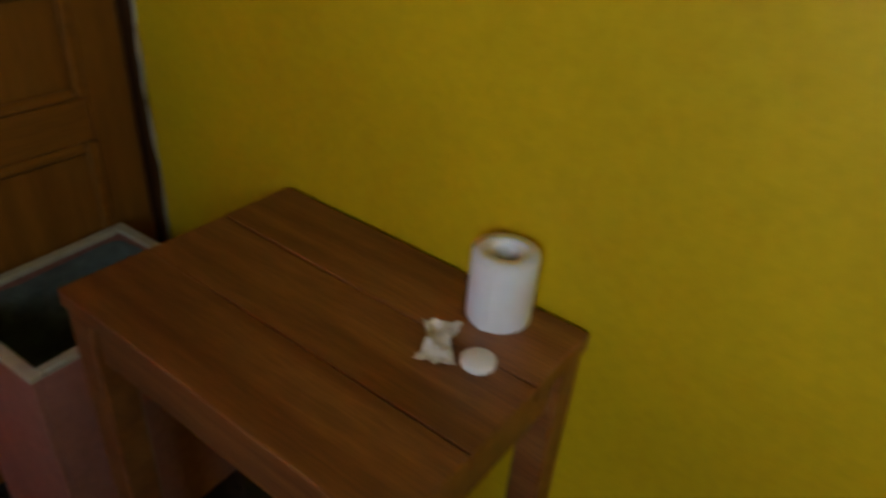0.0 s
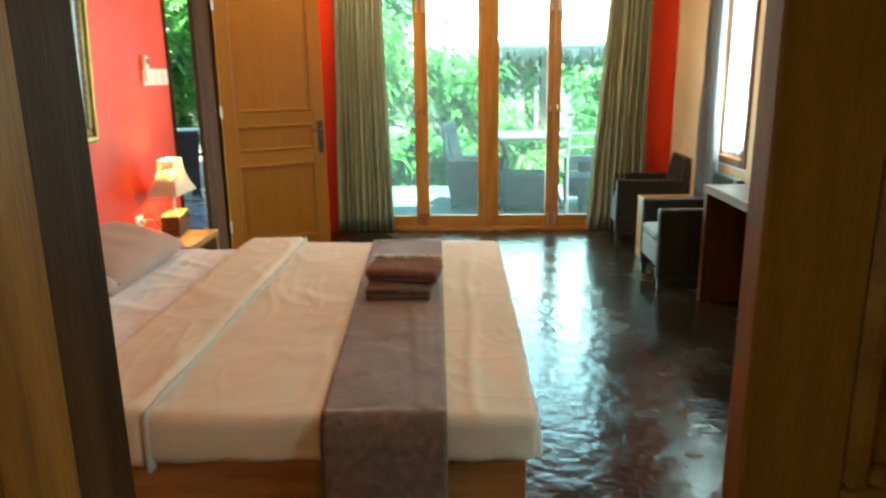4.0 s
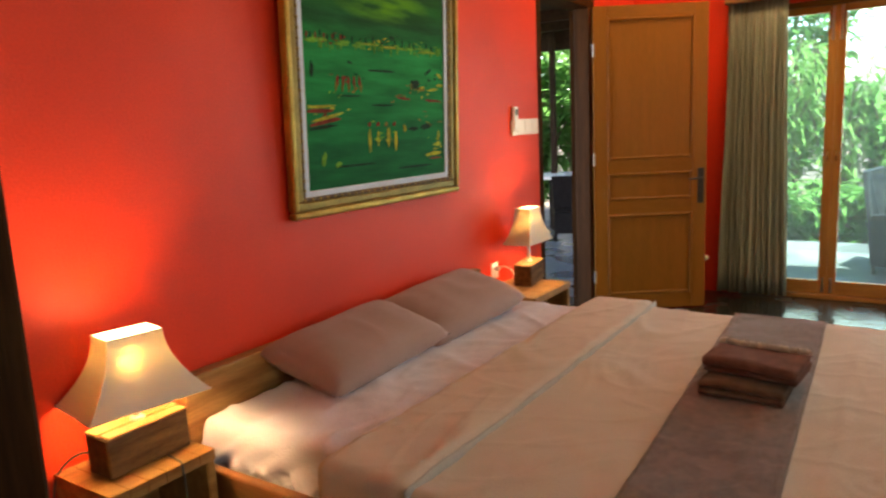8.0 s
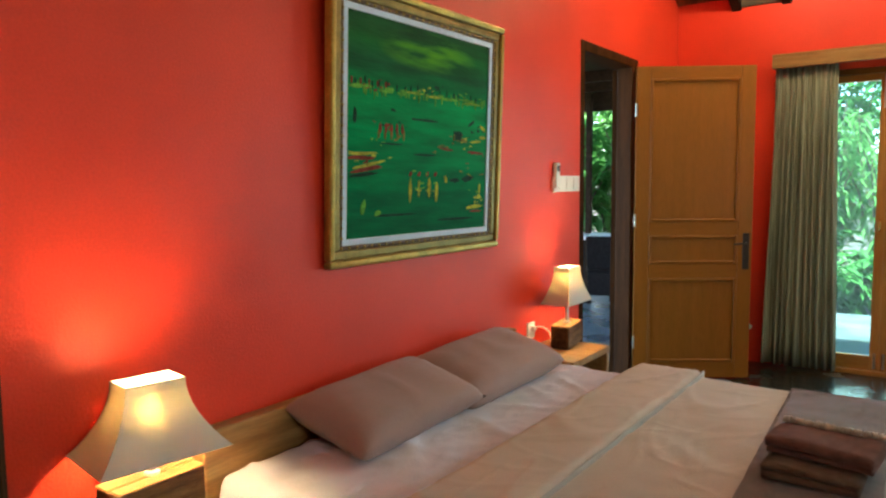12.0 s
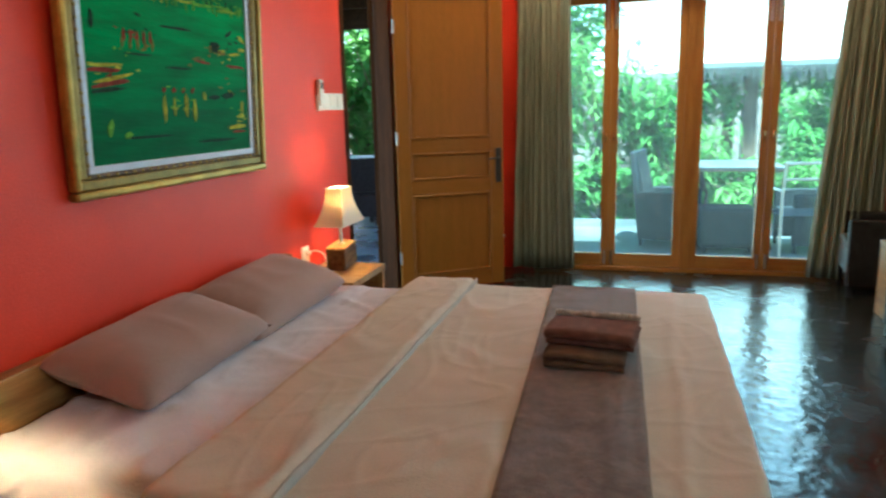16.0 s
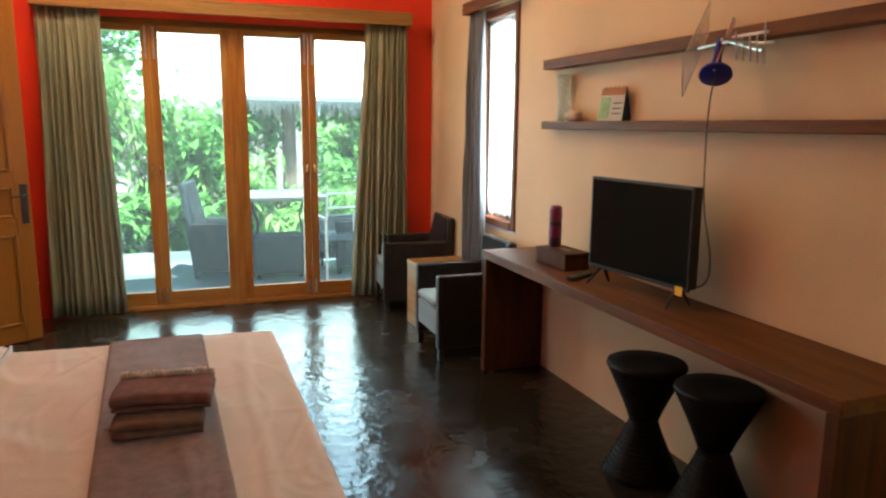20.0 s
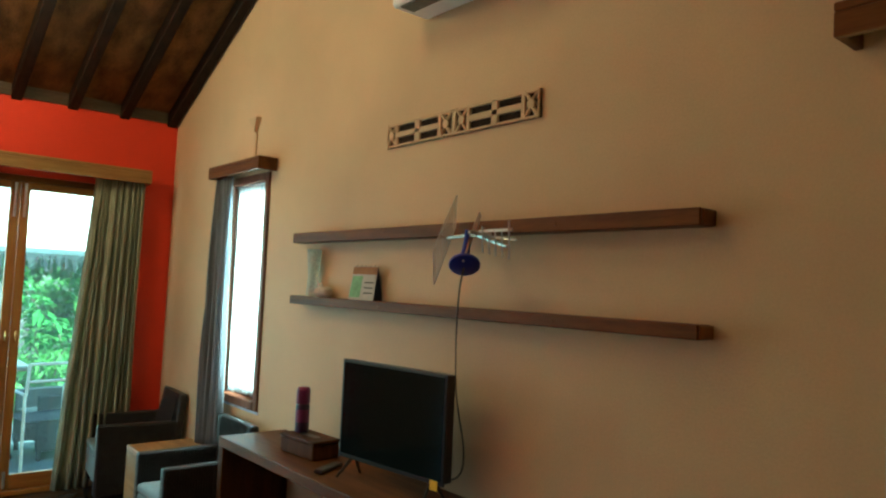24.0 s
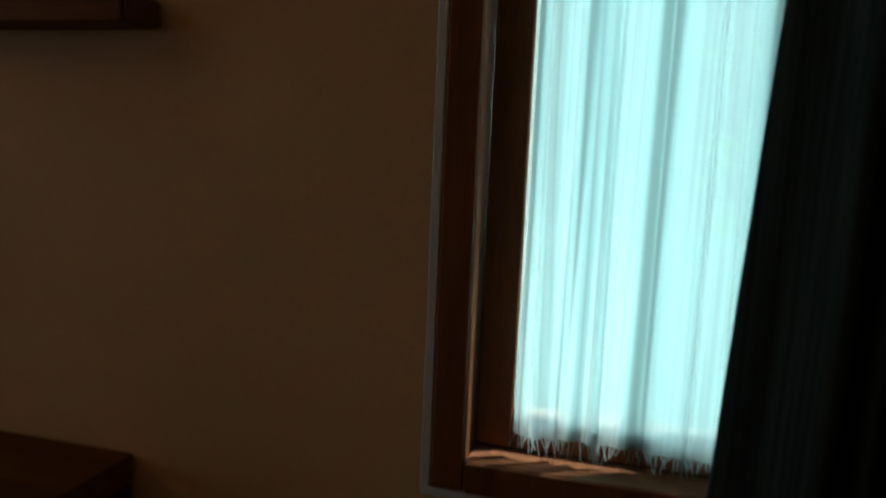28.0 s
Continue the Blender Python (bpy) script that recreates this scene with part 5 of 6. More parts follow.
# ---- desk, shelves and what stands on them ----
desk = thing("desk", pose(0, 0, 0), "long reddish brown wooden wall desk with panel ends", "desk")
DX, DY0, DY1, DZ = 1.402, 2.838, 5.21, 0.712
part("top", box((DX, DY0, DZ - 0.048), (XR - 0.001, DY1, DZ), 0.004, 2), SHELFWOOD, desk)
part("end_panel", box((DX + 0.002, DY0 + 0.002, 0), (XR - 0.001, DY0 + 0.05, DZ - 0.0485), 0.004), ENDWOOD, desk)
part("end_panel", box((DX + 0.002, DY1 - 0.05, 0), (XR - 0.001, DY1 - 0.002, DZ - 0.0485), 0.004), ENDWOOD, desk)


def wall_shelf(z0, z1, label):
    sh = thing("wall_shelf", pose(0, 0, 0), label, "shelf", "floating shelves")
    part("board", box((1.699, 2.780, z0), (XR - 0.0005, 5.112, z1), 0.004, 2), SHELFWOOD, sh)
    part("end_cap", box((1.703, 2.771, z0 + 0.002), (XR - 0.0005, 2.7795, z1 - 0.002), 0.003), DARKWOOD, sh)
    for y in (3.30, 4.30):
        part("screw_plug", box((1.6965, y - 0.006, (z0 + z1) / 2 - 0.006), (1.699, y + 0.006, (z0 + z1) / 2 + 0.006), 0.001), DARKWOOD, sh)
    return sh


wall_shelf(1.708, 1.758, "long floating brown wood shelf, upper of two")
wall_shelf(1.390, 1.433, "long floating brown wood shelf holding small items")

tv = thing("television", Matrix.Translation((1.575, 3.985, DZ)) @ Matrix.Rotation(math.atan2(0.068, 0.612), 4, "Z") , "black flat screen television with a yellow energy tag", "television")
part("cabinet", box((0.006, -0.283, 0.082), (0.045, 0.315, 0.475), 0.006, 2), BLACKPLASTIC, tv)
part("bezel", box((-0.004, -0.286, 0.074), (0.006, 0.318, 0.478), 0.004, 2), BLACKPLASTIC, tv)
part("screen", box((-0.0065, -0.273, 0.092), (-0.0035, 0.304, 0.466)), SCREEN, tv)
part("rear_bulge", box((0.045, -0.22, 0.12), (0.075, 0.22, 0.36), 0.012, 2), BLACKPLASTIC, tv)
for s in (-1, 1):
    y = 0.016 + s * 0.225
    part("foot", tube([(0.02, y, 0.090), (-0.055, y + s * 0.02, 0.006)], [0.008, 0.006]), BLACKPLASTIC, tv)
    part("foot", tube([(0.02, y, 0.090), (0.07, y + s * 0.02, 0.006)], [0.008, 0.006]), BLACKPLASTIC, tv)
part("energy_tag", box((-0.010, -0.262, 0.056), (-0.0068, -0.222, 0.092), 0.001), YELLOWTAG, tv, "yellow paper tag")

ant = thing("tv_antenna", pose(0, 0, 0), "indoor aerial with wire grid and blue round base", "antenna")
bm = bmesh.new()
gx = 1.60
cs = [(1.53, 3.715, 1.515), (1.675, 3.778, 1.742), (1.68, 3.784, 1.860), (1.53, 3.727, 1.645)]
part("reflector_rim", tube([*cs, cs[0]], 0.0028, 6), STEEL, ant)
bm = bmesh.new()
A, B, C, D = [Vector(c) for c in cs]
for k in range(1, 8):
    s = k / 8
    add_tube(bm, [A.lerp(D, s), B.lerp(C, s)], 0.0012, 4)
    add_tube(bm, [A.lerp(B, s), D.lerp(C, s)], 0.0012, 4)
tagged(part("reflector_mesh", bm, STEEL, ant), kind="stuff")
part("boom", tube([(gx + 0.02, 3.755, 1.692), (gx, 3.575, 1.696)], 0.007, 8), STEEL, ant)
part("upper_arm", box((gx - 0.012, 3.395, 1.702), (gx - 0.005, 3.555, 1.712), 0.002), WHITEPLASTIC, ant, "flat bright aluminium arm")
part("lower_arm", tube([(gx + 0.004, 3.575, 1.694), (gx - 0.004, 3.42, 1.652)], 0.006, 6), STEEL, ant)
part("middle_arm", tube([(gx + 0.012, 3.575, 1.696), (gx + 0.030, 3.41, 1.676)], 0.004, 6), STEEL, ant)
for k in range(5):
    y, h = 3.405 + 0.032 * k, 0.050 - 0.004 * k
    part("element", tube([(gx - 0.020, y - 0.006, 1.690 + h * (0.9 if k in (0, 4) else 0.2)), (gx + 0.005, y + 0.012, 1.685 - h * 1.5)], 0.0032, 6), STEEL, ant)
part("dipole", tube([(gx - 0.02, 3.62, 1.60), (gx + 0.03, 3.60, 1.78), (gx + 0.045, 3.61, 1.77), (gx - 0.005, 3.63, 1.60)], 0.004, 6), STEEL, ant)
part("stem", tube([(gx, 3.636, 1.60), (gx, 3.628, 1.66), (gx, 3.622, 1.715)], [0.020, 0.013, 0.010], 10), BLUEPLASTIC, ant)
bm = lathe([(0.054, 0.0), (0.057, 0.004), (0.055, 0.014), (0.030, 0.024), (0.018, 0.032)], 28)
bm.transform(Matrix.Translation((gx, 3.634, 1.585)) @ Matrix.Rotation(radians(38), 4, Vector((-0.76, 0.65, 0))))
part("base", bm, BLUEPLASTIC, ant, "blue plastic base disc", True)
part("clamp", box((gx - 0.006, 3.60, 1.700), (1.70, 3.63, 1.712), 0.002), STEEL, ant)
cord([(1.60, 3.636, 1.578), (1.64, 3.70, 1.50), (1.70, 3.775, 1.31), (1.705, 3.765, 1.10), (1.70, 3.705, 0.90), (1.69, 3.735, 0.80), (1.64, 3.86, 0.79)], 0.0034, CABLE, "aerial_cable", "thin grey aerial cable hanging to the television")

can = thing("spray_can", pose(1.615, 4.76, DZ), "tall purple aerosol can on the desk", "spray can")
part("body", lathe([(0.031, 0.0), (0.033, 0.006), (0.033, 0.205), (0.030, 0.215)], 24), DARKPURPLE, can, "", True)
part("label_band", lathe([(0.0336, 0.13), (0.0336, 0.19)], 24), PURPLE, can)
part("cap", lathe([(0.031, 0.215), (0.033, 0.222), (0.033, 0.275), (0.028, 0.292), (0.010, 0.296)], 24), PURPLE, can, "purple cap", True)
tis = thing("tissue_box", pose(1.605, 4.66, DZ, 0, 0, 4), "dark brown wooden tissue box on the desk", "tissue box")
part("body", box((-0.072, -0.135, 0.0), (0.072, 0.135, 0.070), 0.005), ENDWOOD, tis)
part("lid", box((-0.076, -0.139, 0.070), (0.076, 0.139, 0.084), 0.004), ENDWOOD, tis)
part("slot", box((-0.018, -0.07, 0.0835), (0.018, 0.07, 0.0855), 0.001), BLACKPLASTIC, tis)
trc = thing("remote_control", pose(1.535, 4.37, DZ, 0, 0, -62), "black television remote lying on the desk", "remote control")
part("body", box((-0.022, -0.085, 0.0), (0.022, 0.085, 0.018), 0.006, 2), BLACKPLASTIC, trc)
for k in range(6):
    part("button_row", box((-0.015, -0.065 + k * 0.022, 0.018), (0.015, -0.055 + k * 0.022, 0.0205), 0.001), LINER, trc)

cal = thing("desk_calendar", pose(1.735, 4.46, 1.433, 0, 0, 8), "folded card calendar with a green picture", "calendar")
bm = bmesh.new()
for p in (((-0.028, -0.085, 0), (0.0, -0.08, 0.155), (0.0, 0.08, 0.155), (-0.028, 0.085, 0)),):
    bm.faces.new([bm.verts.new(q) for q in p])
thicken(part("front_card", bm, CARD, cal), 0.002)
bm = bmesh.new()
bm.faces.new([bm.verts.new(q) for q in ((0.030, -0.085, 0), (0.001, -0.08, 0.155), (0.001, 0.08, 0.155), (0.030, 0.085, 0))])
thicken(part("back_card", bm, BLACKPLASTIC, cal), 0.002)
bm = bmesh.new()
bm.faces.new([bm.verts.new(q) for q in ((-0.0275, 0.008, 0.012), (-0.0096, 0.008, 0.110), (-0.0096, 0.077, 0.110), (-0.0275, 0.080, 0.012))])
thicken(part("picture", bm, GREENCARD, cal, "green printed picture"), 0.001)
bm = bmesh.new()
bm.faces.new([bm.verts.new(q) for q in ((-0.0090, -0.081, 0.118), (-0.0026, -0.080, 0.153), (-0.0026, 0.080, 0.153), (-0.0090, 0.081, 0.118))])
thicken(part("header", bm, BEDWOOD, cal, "brown printed header"), 0.001)
for k in range(3):
    z = 0.030 + 0.024 * k
    bm = box((-0.0020, -0.070, 0.0), (0.0, -0.012, 0.006))
    bm.transform(Matrix.Translation((-0.0285 + 0.1806 * z, 0, z)))
    part("text_bar", bm, LINER, cal)
for k in range(5):
    part("spiral", tube([(-0.004, -0.06 + k * 0.03, 0.150), (0.0, -0.06 + k * 0.03, 0.160), (0.005, -0.06 + k * 0.03, 0.150)], 0.002, 5), BLACKMETAL, cal)
vase = thing("glass_vase", pose(1.735, 4.94, 1.433), "clear glass vase on the lower shelf", "vase")
part("body", lathe([(0.030, 0.0), (0.033, 0.004), (0.030, 0.05), (0.026, 0.10), (0.032, 0.18), (0.037, 0.24), (0.034, 0.24), (0.029, 0.18), (0.022, 0.10), (0.026, 0.012), (0.002, 0.010)], 24), FROSTED, vase, "", True)
shl = thing("seashell", pose(1.725, 4.81, 1.433, 0, 0, 20), "small pale seashell on the lower shelf", "shell")
part("shell", rounded_block((-0.03, -0.045, 0.0), (0.03, 0.045, 0.05), 0.022, 10, 12, 8, 0.007, 25.0), PLASTER, shl, "", True)
cone = thing("paper_cone", pose(1.735, 4.86, 1.433), "small white folded paper on the shelf", "paper")
part("sheet", lathe([(0.028, 0.0), (0.012, 0.055), (0.003, 0.075)], 7), PAPER, cone)

# breeze-block vent high on the wall: raised lattice over a sheet coloured as shade
vent = thing("wall_vent", pose(0, 0, 0), "pale breeze-block vent with slots in the wall", "vent")
VY0, VY1, VZ0, VZ1 = 3.45, 4.385, 2.13, 2.236
part("recess", box((XR - 0.006, VY0, VZ0), (XR - 0.0005, VY1, VZ1)), SLOTSHADE, vent, "flat dark sheet painted as the shade in the slots")
bar = [((VY0, VZ1 - 0.012), (VY1, VZ1)), ((VY0, VZ0), (VY1, VZ0 + 0.010)), ((VY0, VZ0), (VY0 + 0.010, VZ1)), ((VY1 - 0.010, VZ0), (VY1, VZ1)), ((3.905, VZ0), (3.93, VZ1))]
for c in (3.68, 4.16):
    bar += [((c - 0.018, VZ0), (c + 0.018, VZ1)), ((c - 0.150, 2.170), (c + 0.150, 2.196)), ((c - 0.160, VZ0), (c - 0.140, VZ1)), ((c + 0.140, VZ0), (c + 0.160, VZ1))]
for (y0, z0), (y1, z1) in bar:
    part("lattice_bar", box((XR - 0.016, y0, z0), (XR - 0.003, y1, z1), 0.003), CREAM, vent)
for c in (3.490, 3.870, 3.968, 4.345):
    for s in (-1, 1):
        bm = tube([(XR - 0.009, c - 0.036, 2.183 + s * 0.050), (XR - 0.009, c, 2.183 + s * 0.010), (XR - 0.009, c + 0.036, 2.183 + s * 0.050)], 0.010, 6)
        part("lattice_web", bm, CREAM, vent)
    part("lattice_boss", tube([(XR - 0.018, c, 2.183), (XR - 0.004, c, 2.183)], [0.018, 0.020], 12), CREAM, vent)
ac = thing("air_conditioner", pose(0, 0, 0), "white split air conditioner high on the wall", "air conditioner")
part("case", box((1.575, 3.42, 2.665), (XR - 0.0005, 4.14, 2.93), 0.02, 3), WHITEPLASTIC, ac)
part("louvre", box((1.585, 3.47, 2.657), (1.66, 4.09, 2.665), 0.003), LINER, ac)
rec = thing("wall_bracket", pose(1.775, 5.79, 2.43), "small cream hood on the wall above the window", "wall bracket")
bm = bmesh.new()
vs = [bm.verts.new(p) for p in ((0, -0.045, 0.065), (0, 0.075, 0.065), (0, 0.0, -0.03), (-0.03, -0.045, 0.065), (-0.03, 0.07, 0.065), (-0.02, 0.0, -0.02))]
for f in ((0, 1, 2), (3, 5, 4), (0, 3, 4, 1), (1, 4, 5, 2), (2, 5, 3, 0)):
    bm.faces.new([vs[i] for i in f])
bmesh.ops.recalc_face_normals(bm, faces=bm.faces)
part("hood", bm, CREAM, rec)
part("conduit", box((-0.012, -0.016, -0.215), (-0.0005, 0.012, -0.02), 0.003), CREAM, rec)


# ---- seats ----
def weave(fn, nu, nv, mat, name, parent, r=0.0045):
    """A woven sheet over fn(u, v): strands that go over and under the uprights."""
    bm = bmesh.new()
    for j in range(nv):
        v = (j + 0.5) / nv
        pts = []
        for i in range(nu + 1):
            u = i / nu
            p, q, s = fn(u, v), fn(min(1, u + 0.01), v), fn(u, min(1, v + 0.01) if v < 0.98 else v - 0.01)
            nrm = (q - p).cross(s - p)
            nrm = nrm.normalized() if nrm.length > 1e-9 else Vector((0, 0, 1))
            pts.append(p + nrm * (0.004 * (1 if (i + j) % 2 else -1)))
        add_tube(bm, pts, r, 4, False)
    return tagged(part(name, bm, mat, parent, "", True), kind="stuff")


def armchair(m, label, mat, cushion, group, back=0.40, width=0.50, top=0.70):
    """A woven tub chair; it faces local -x, z up, the front at x 0."""
    ch = thing("armchair", m, label, "armchair", group)
    w, d, arm, t = width / 2, 0.50, 0.525, 0.055
    for s in (-1, 1):
        y0, y1 = (w - t, w) if s > 0 else (-w, -w + t)
        part("arm", box((0.0, y0, 0.07), (d, y1, arm), 0.014, 3), mat, ch)
        part("leg", box((0.012, (y0 + y1) / 2 - 0.016, 0), (0.044, (y0 + y1) / 2 + 0.016, 0.075), 0.003), mat, ch)
        part("leg", box((d - 0.044, (y0 + y1) / 2 - 0.016, 0), (d - 0.012, (y0 + y1) / 2 + 0.016, 0.075), 0.003), mat, ch)
        yo = w + 0.001 if s > 0 else -w - 0.001
        weave(lambda u, v, yo=yo: Vector((0.012 + v * (d - 0.024), yo, 0.085 + u * (arm - 0.10))), 26, 34, mat, "arm_weave", ch)
        yi = (w - t - 0.001) if s > 0 else (-w + t + 0.001)
        weave(lambda u, v, yi=yi: Vector((0.012 + v * (d - 0.06), yi, 0.37 + u * (arm - 0.385))), 10, 32, mat, "arm_weave", ch)
    bm = bmesh.new()
    add_box(bm, (d - 0.055, -w + 0.002, 0.07), (d, w - 0.002, top), 0.016, 3)
    for v in bm.verts:
        if v.co.z > 0.45:
            v.co.x += (v.co.z - 0.45) * back
    part("backrest", bm, mat, ch)
    weave(lambda u, v: Vector((d - 0.057 + max(0, (0.36 + u * (top - 0.37)) - 0.45) * back, -w + t + v * (width - 2 * t), 0.36 + u * (top - 0.37))), int(22 * (top - 0.37) / 0.33), 26, mat, "back_weave", ch)
    part("seat_base", box((0.004, -w + t, 0.15), (d - 0.055, w - t, 0.31), 0.008, 2), cushion, ch)
    part("seat_cushion", rounded_block((-0.004, -w + t + 0.002, 0.312), (d - 0.056, w - t - 0.002, 0.368), 0.024, 16, 16, 4, 0.004, 6.0), cushion, ch, "grey cotton seat cushion", True)
    return ch


armchair(pose(1.208, 5.635, 0), "dark woven rattan armchair with a grey seat beside the desk", RATTAN, CUSHION, "armchairs", 0.05, 0.46)
armchair(pose(1.235, 6.90, 0, 0, 0, -6), "dark woven rattan armchair in the corner by the curtain", RATTAN, CUSHION, "armchairs", 0.25, 0.50)
st = thing("side_table", pose(0, 0, 0), "small pale wooden side table between the armchairs", "side table")
part("top", box((1.30, 6.02, 0.43), (1.70, 6.34, 0.46), 0.004), PALEWOOD, st)
part("side", box((1.302, 6.022, 0.0), (1.698, 6.05, 0.4295), 0.003), PALEWOOD, st)
part("side", box((1.302, 6.31, 0.0), (1.698, 6.338, 0.4295), 0.003), PALEWOOD, st)
part("front", box((1.302, 6.051, 0.0), (1.32, 6.309, 0.4295), 0.003), PALEWOOD, st)


def hourglass_stool(x, y, turn):
    s = thing("stool", pose(x, y, 0, 0, 0, turn), "black woven hourglass stool pushed under the desk", "stool", "hourglass stools")
    prof = []
    for k in range(25):
        z = k / 24 * 0.46
        a = abs(z / 0.46 - 0.5) * 2
        prof.append((0.055 + 0.100 * a ** 1.15, z))
    part("body", lathe(prof[:13], 32), BLACKRATTAN, s, "", True)
    part("upper_cone", lathe(prof[12:], 32), BLACKRATTAN, s, "", True)
    part("seat", lathe([(0.155, 0.455), (0.160, 0.462), (0.156, 0.474), (0.10, 0.470), (0.002, 0.466)], 32), BLACKRATTAN, s, "", True)
    bm = bmesh.new()
    for r, z in prof[::1]:
        pts = [((r + 0.0015) * math.cos(2 * math.pi * k / 40), (r + 0.0015) * math.sin(2 * math.pi * k / 40), z + 0.002 * (-1) ** k) for k in range(41)]
        add_tube(bm, pts, 0.003, 4, False)
    tagged(part("weave", bm, BLACKRATTAN, s), kind="stuff")
    return s


hourglass_stool(1.545, 3.845, 0)
hourglass_stool(1.622, 3.520, 40)

# ---- dressing room ----
tbl = thing("side_table", pose(0, 0, 0), "reddish brown plank table against the yellow wall", "table")
TX0, TX1, TY0, TY1, TZ = 0.348, 0.742, 0.59, 1.155, 0.70
w = (TX1 - TX0) / 3
for k in range(3):
    part("plank", box((TX0 + k * w + 0.0008, TY0, TZ - 0.028), (TX0 + (k + 1) * w - 0.0008, TY1, TZ - 0.001 * (k == 1)), 0.002), TABLEWOOD, tbl)
for x in (TX0 + 0.004, TX1 - 0.054):
    for y in (TY0 + 0.004, TY1 - 0.054):
        part("leg", box((x, y, 0), (x + 0.05, y + 0.05, TZ - 0.0285), 0.004), TABLEWOOD, tbl)
for y in (TY0 + 0.014, TY1 - 0.034):
    part("apron", box((TX0 + 0.055, y, TZ - 0.105), (TX1 - 0.055, y + 0.02, TZ - 0.0285), 0.003), TABLEWOOD, tbl)
for x in (TX0 + 0.014, TX1 - 0.034):
    part("apron", box((x, TY0 + 0.055, TZ - 0.105), (x + 0.02, TY1 - 0.055, TZ - 0.0285), 0.003), TABLEWOOD, tbl)
rol = thing("toilet_roll", pose(0.692, 0.700, TZ), "white toilet paper roll standing on the table", "toilet roll")
part("paper", lathe([(0.042, 0.001), (0.043, 0.004), (0.043, 0.096), (0.042, 0.100), (0.021, 0.100), (0.020, 0.097), (0.020, 0.004), (0.021, 0.001)], 36), PAPER, rol, "", True)
part("core", lathe([(0.0205, 0.002), (0.0205, 0.098), (0.0185, 0.098), (0.0185, 0.002)], 28), PAPER, rol)
part("loose_edge", box((-0.0445, -0.006, 0.002), (-0.0425, 0.002, 0.098)), PAPER, rol)
sop = thing("soap_disc", pose(0.595, 0.664, TZ), "small round white wrapped soap on the table", "soap")
part("disc", lathe([(0.019, 0.0), (0.0215, 0.003), (0.0215, 0.009), (0.018, 0.012), (0.002, 0.0125)], 24), WHITEPLASTIC, sop, "", True)
rib = thing("paper_wrapper", pose(0.588, 0.718, TZ, 0, 0, 120), "crumpled cream paper wrapper on the table", "wrapper")
bm = add_grid(bmesh.new(), lambda u, v: Vector(((u - 0.5) * 0.045 * (0.6 + abs(v - 0.5)), (v - 0.5) * 0.075, 0.012 + 0.011 * noise.noise((u * 5, v * 6, 3)) - 0.004 * math.sin(v * 9))), 10, 12)
thicken(part("sheet", bm, PLASTER, rib), 0.001)
ham = thing("waste_bin", pose(0.478, 1.392, 0, 0, 0, 3), "open square bin with pale rim and dark liner", "bin")
hx, hy, hz = 0.172, 0.140, 0.50
for lo, hi in (((-hx, -hy, 0), (-hx + 0.012, hy, hz - 0.0005)), ((hx - 0.012, -hy, 0), (hx, hy, hz - 0.0005)), ((-hx + 0.0125, -hy, 0), (hx - 0.0125, -hy + 0.012, hz - 0.0005)), ((-hx + 0.0125, hy - 0.012, 0), (hx - 0.0125, hy, hz - 0.0005))):
    part("side", box(lo, hi, 0.002), CARDRED, ham)
for lo, hi in (((-hx - 0.003, -hy - 0.003, hz), (-hx + 0.018, hy + 0.003, hz + 0.012)), ((hx - 0.018, -hy - 0.003, hz), (hx + 0.003, hy + 0.003, hz + 0.012)), ((-hx + 0.0182, -hy - 0.003, hz), (hx - 0.0182, -hy + 0.018, hz + 0.012)), ((-hx + 0.0182, hy - 0.018, hz), (hx - 0.0182, hy + 0.003, hz + 0.012))):
    part("rim", box(lo, hi, 0.003), RIM, ham)
bm = rounded_block((-hx + 0.014, -hy + 0.014, 0.04), (hx - 0.014, hy - 0.014, hz + 0.0), 0.02, 14, 12, 10, 0.004, 14.0)
for f in [f for f in bm.faces if f.normal.z > 0.6]:
    bm.faces.remove(f)
part("liner", bm, LINER, ham, "dark plastic liner", True)
bm = add_grid(bmesh.new(), lambda u, v: Vector(((u - 0.5) * 0.29, (v - 0.5) * 0.23, 0.30 + 0.045 * noise.noise((u * 4, v * 4, 2)))), 16, 16)
thicken(part("crumpled_paper", bm, LINER, ham), 0.003)

# ---- outdoors ----
structure("ground", box((-60, -60, -0.32), (60, 60, -0.22)), SOIL, "garden soil")
structure("terrace", box((XL - T + 0.002, YF + 0.12, -0.16), (4.5, 10.1, -0.045), 0.01), TERRACE, "pale concrete terrace outside the glass doors")
structure("side_terrace", box((-4.6, 2.5, -0.17), (XL - T, 10.1, -0.041), 0.01), DARKTERRACE, "dark smooth concrete side terrace")


def outdoor_chair(m, label):
    return armchair(m, label, RATTAN_OUT, RATTAN_OUT, "terrace chairs", 0.22, 0.54, 0.90)


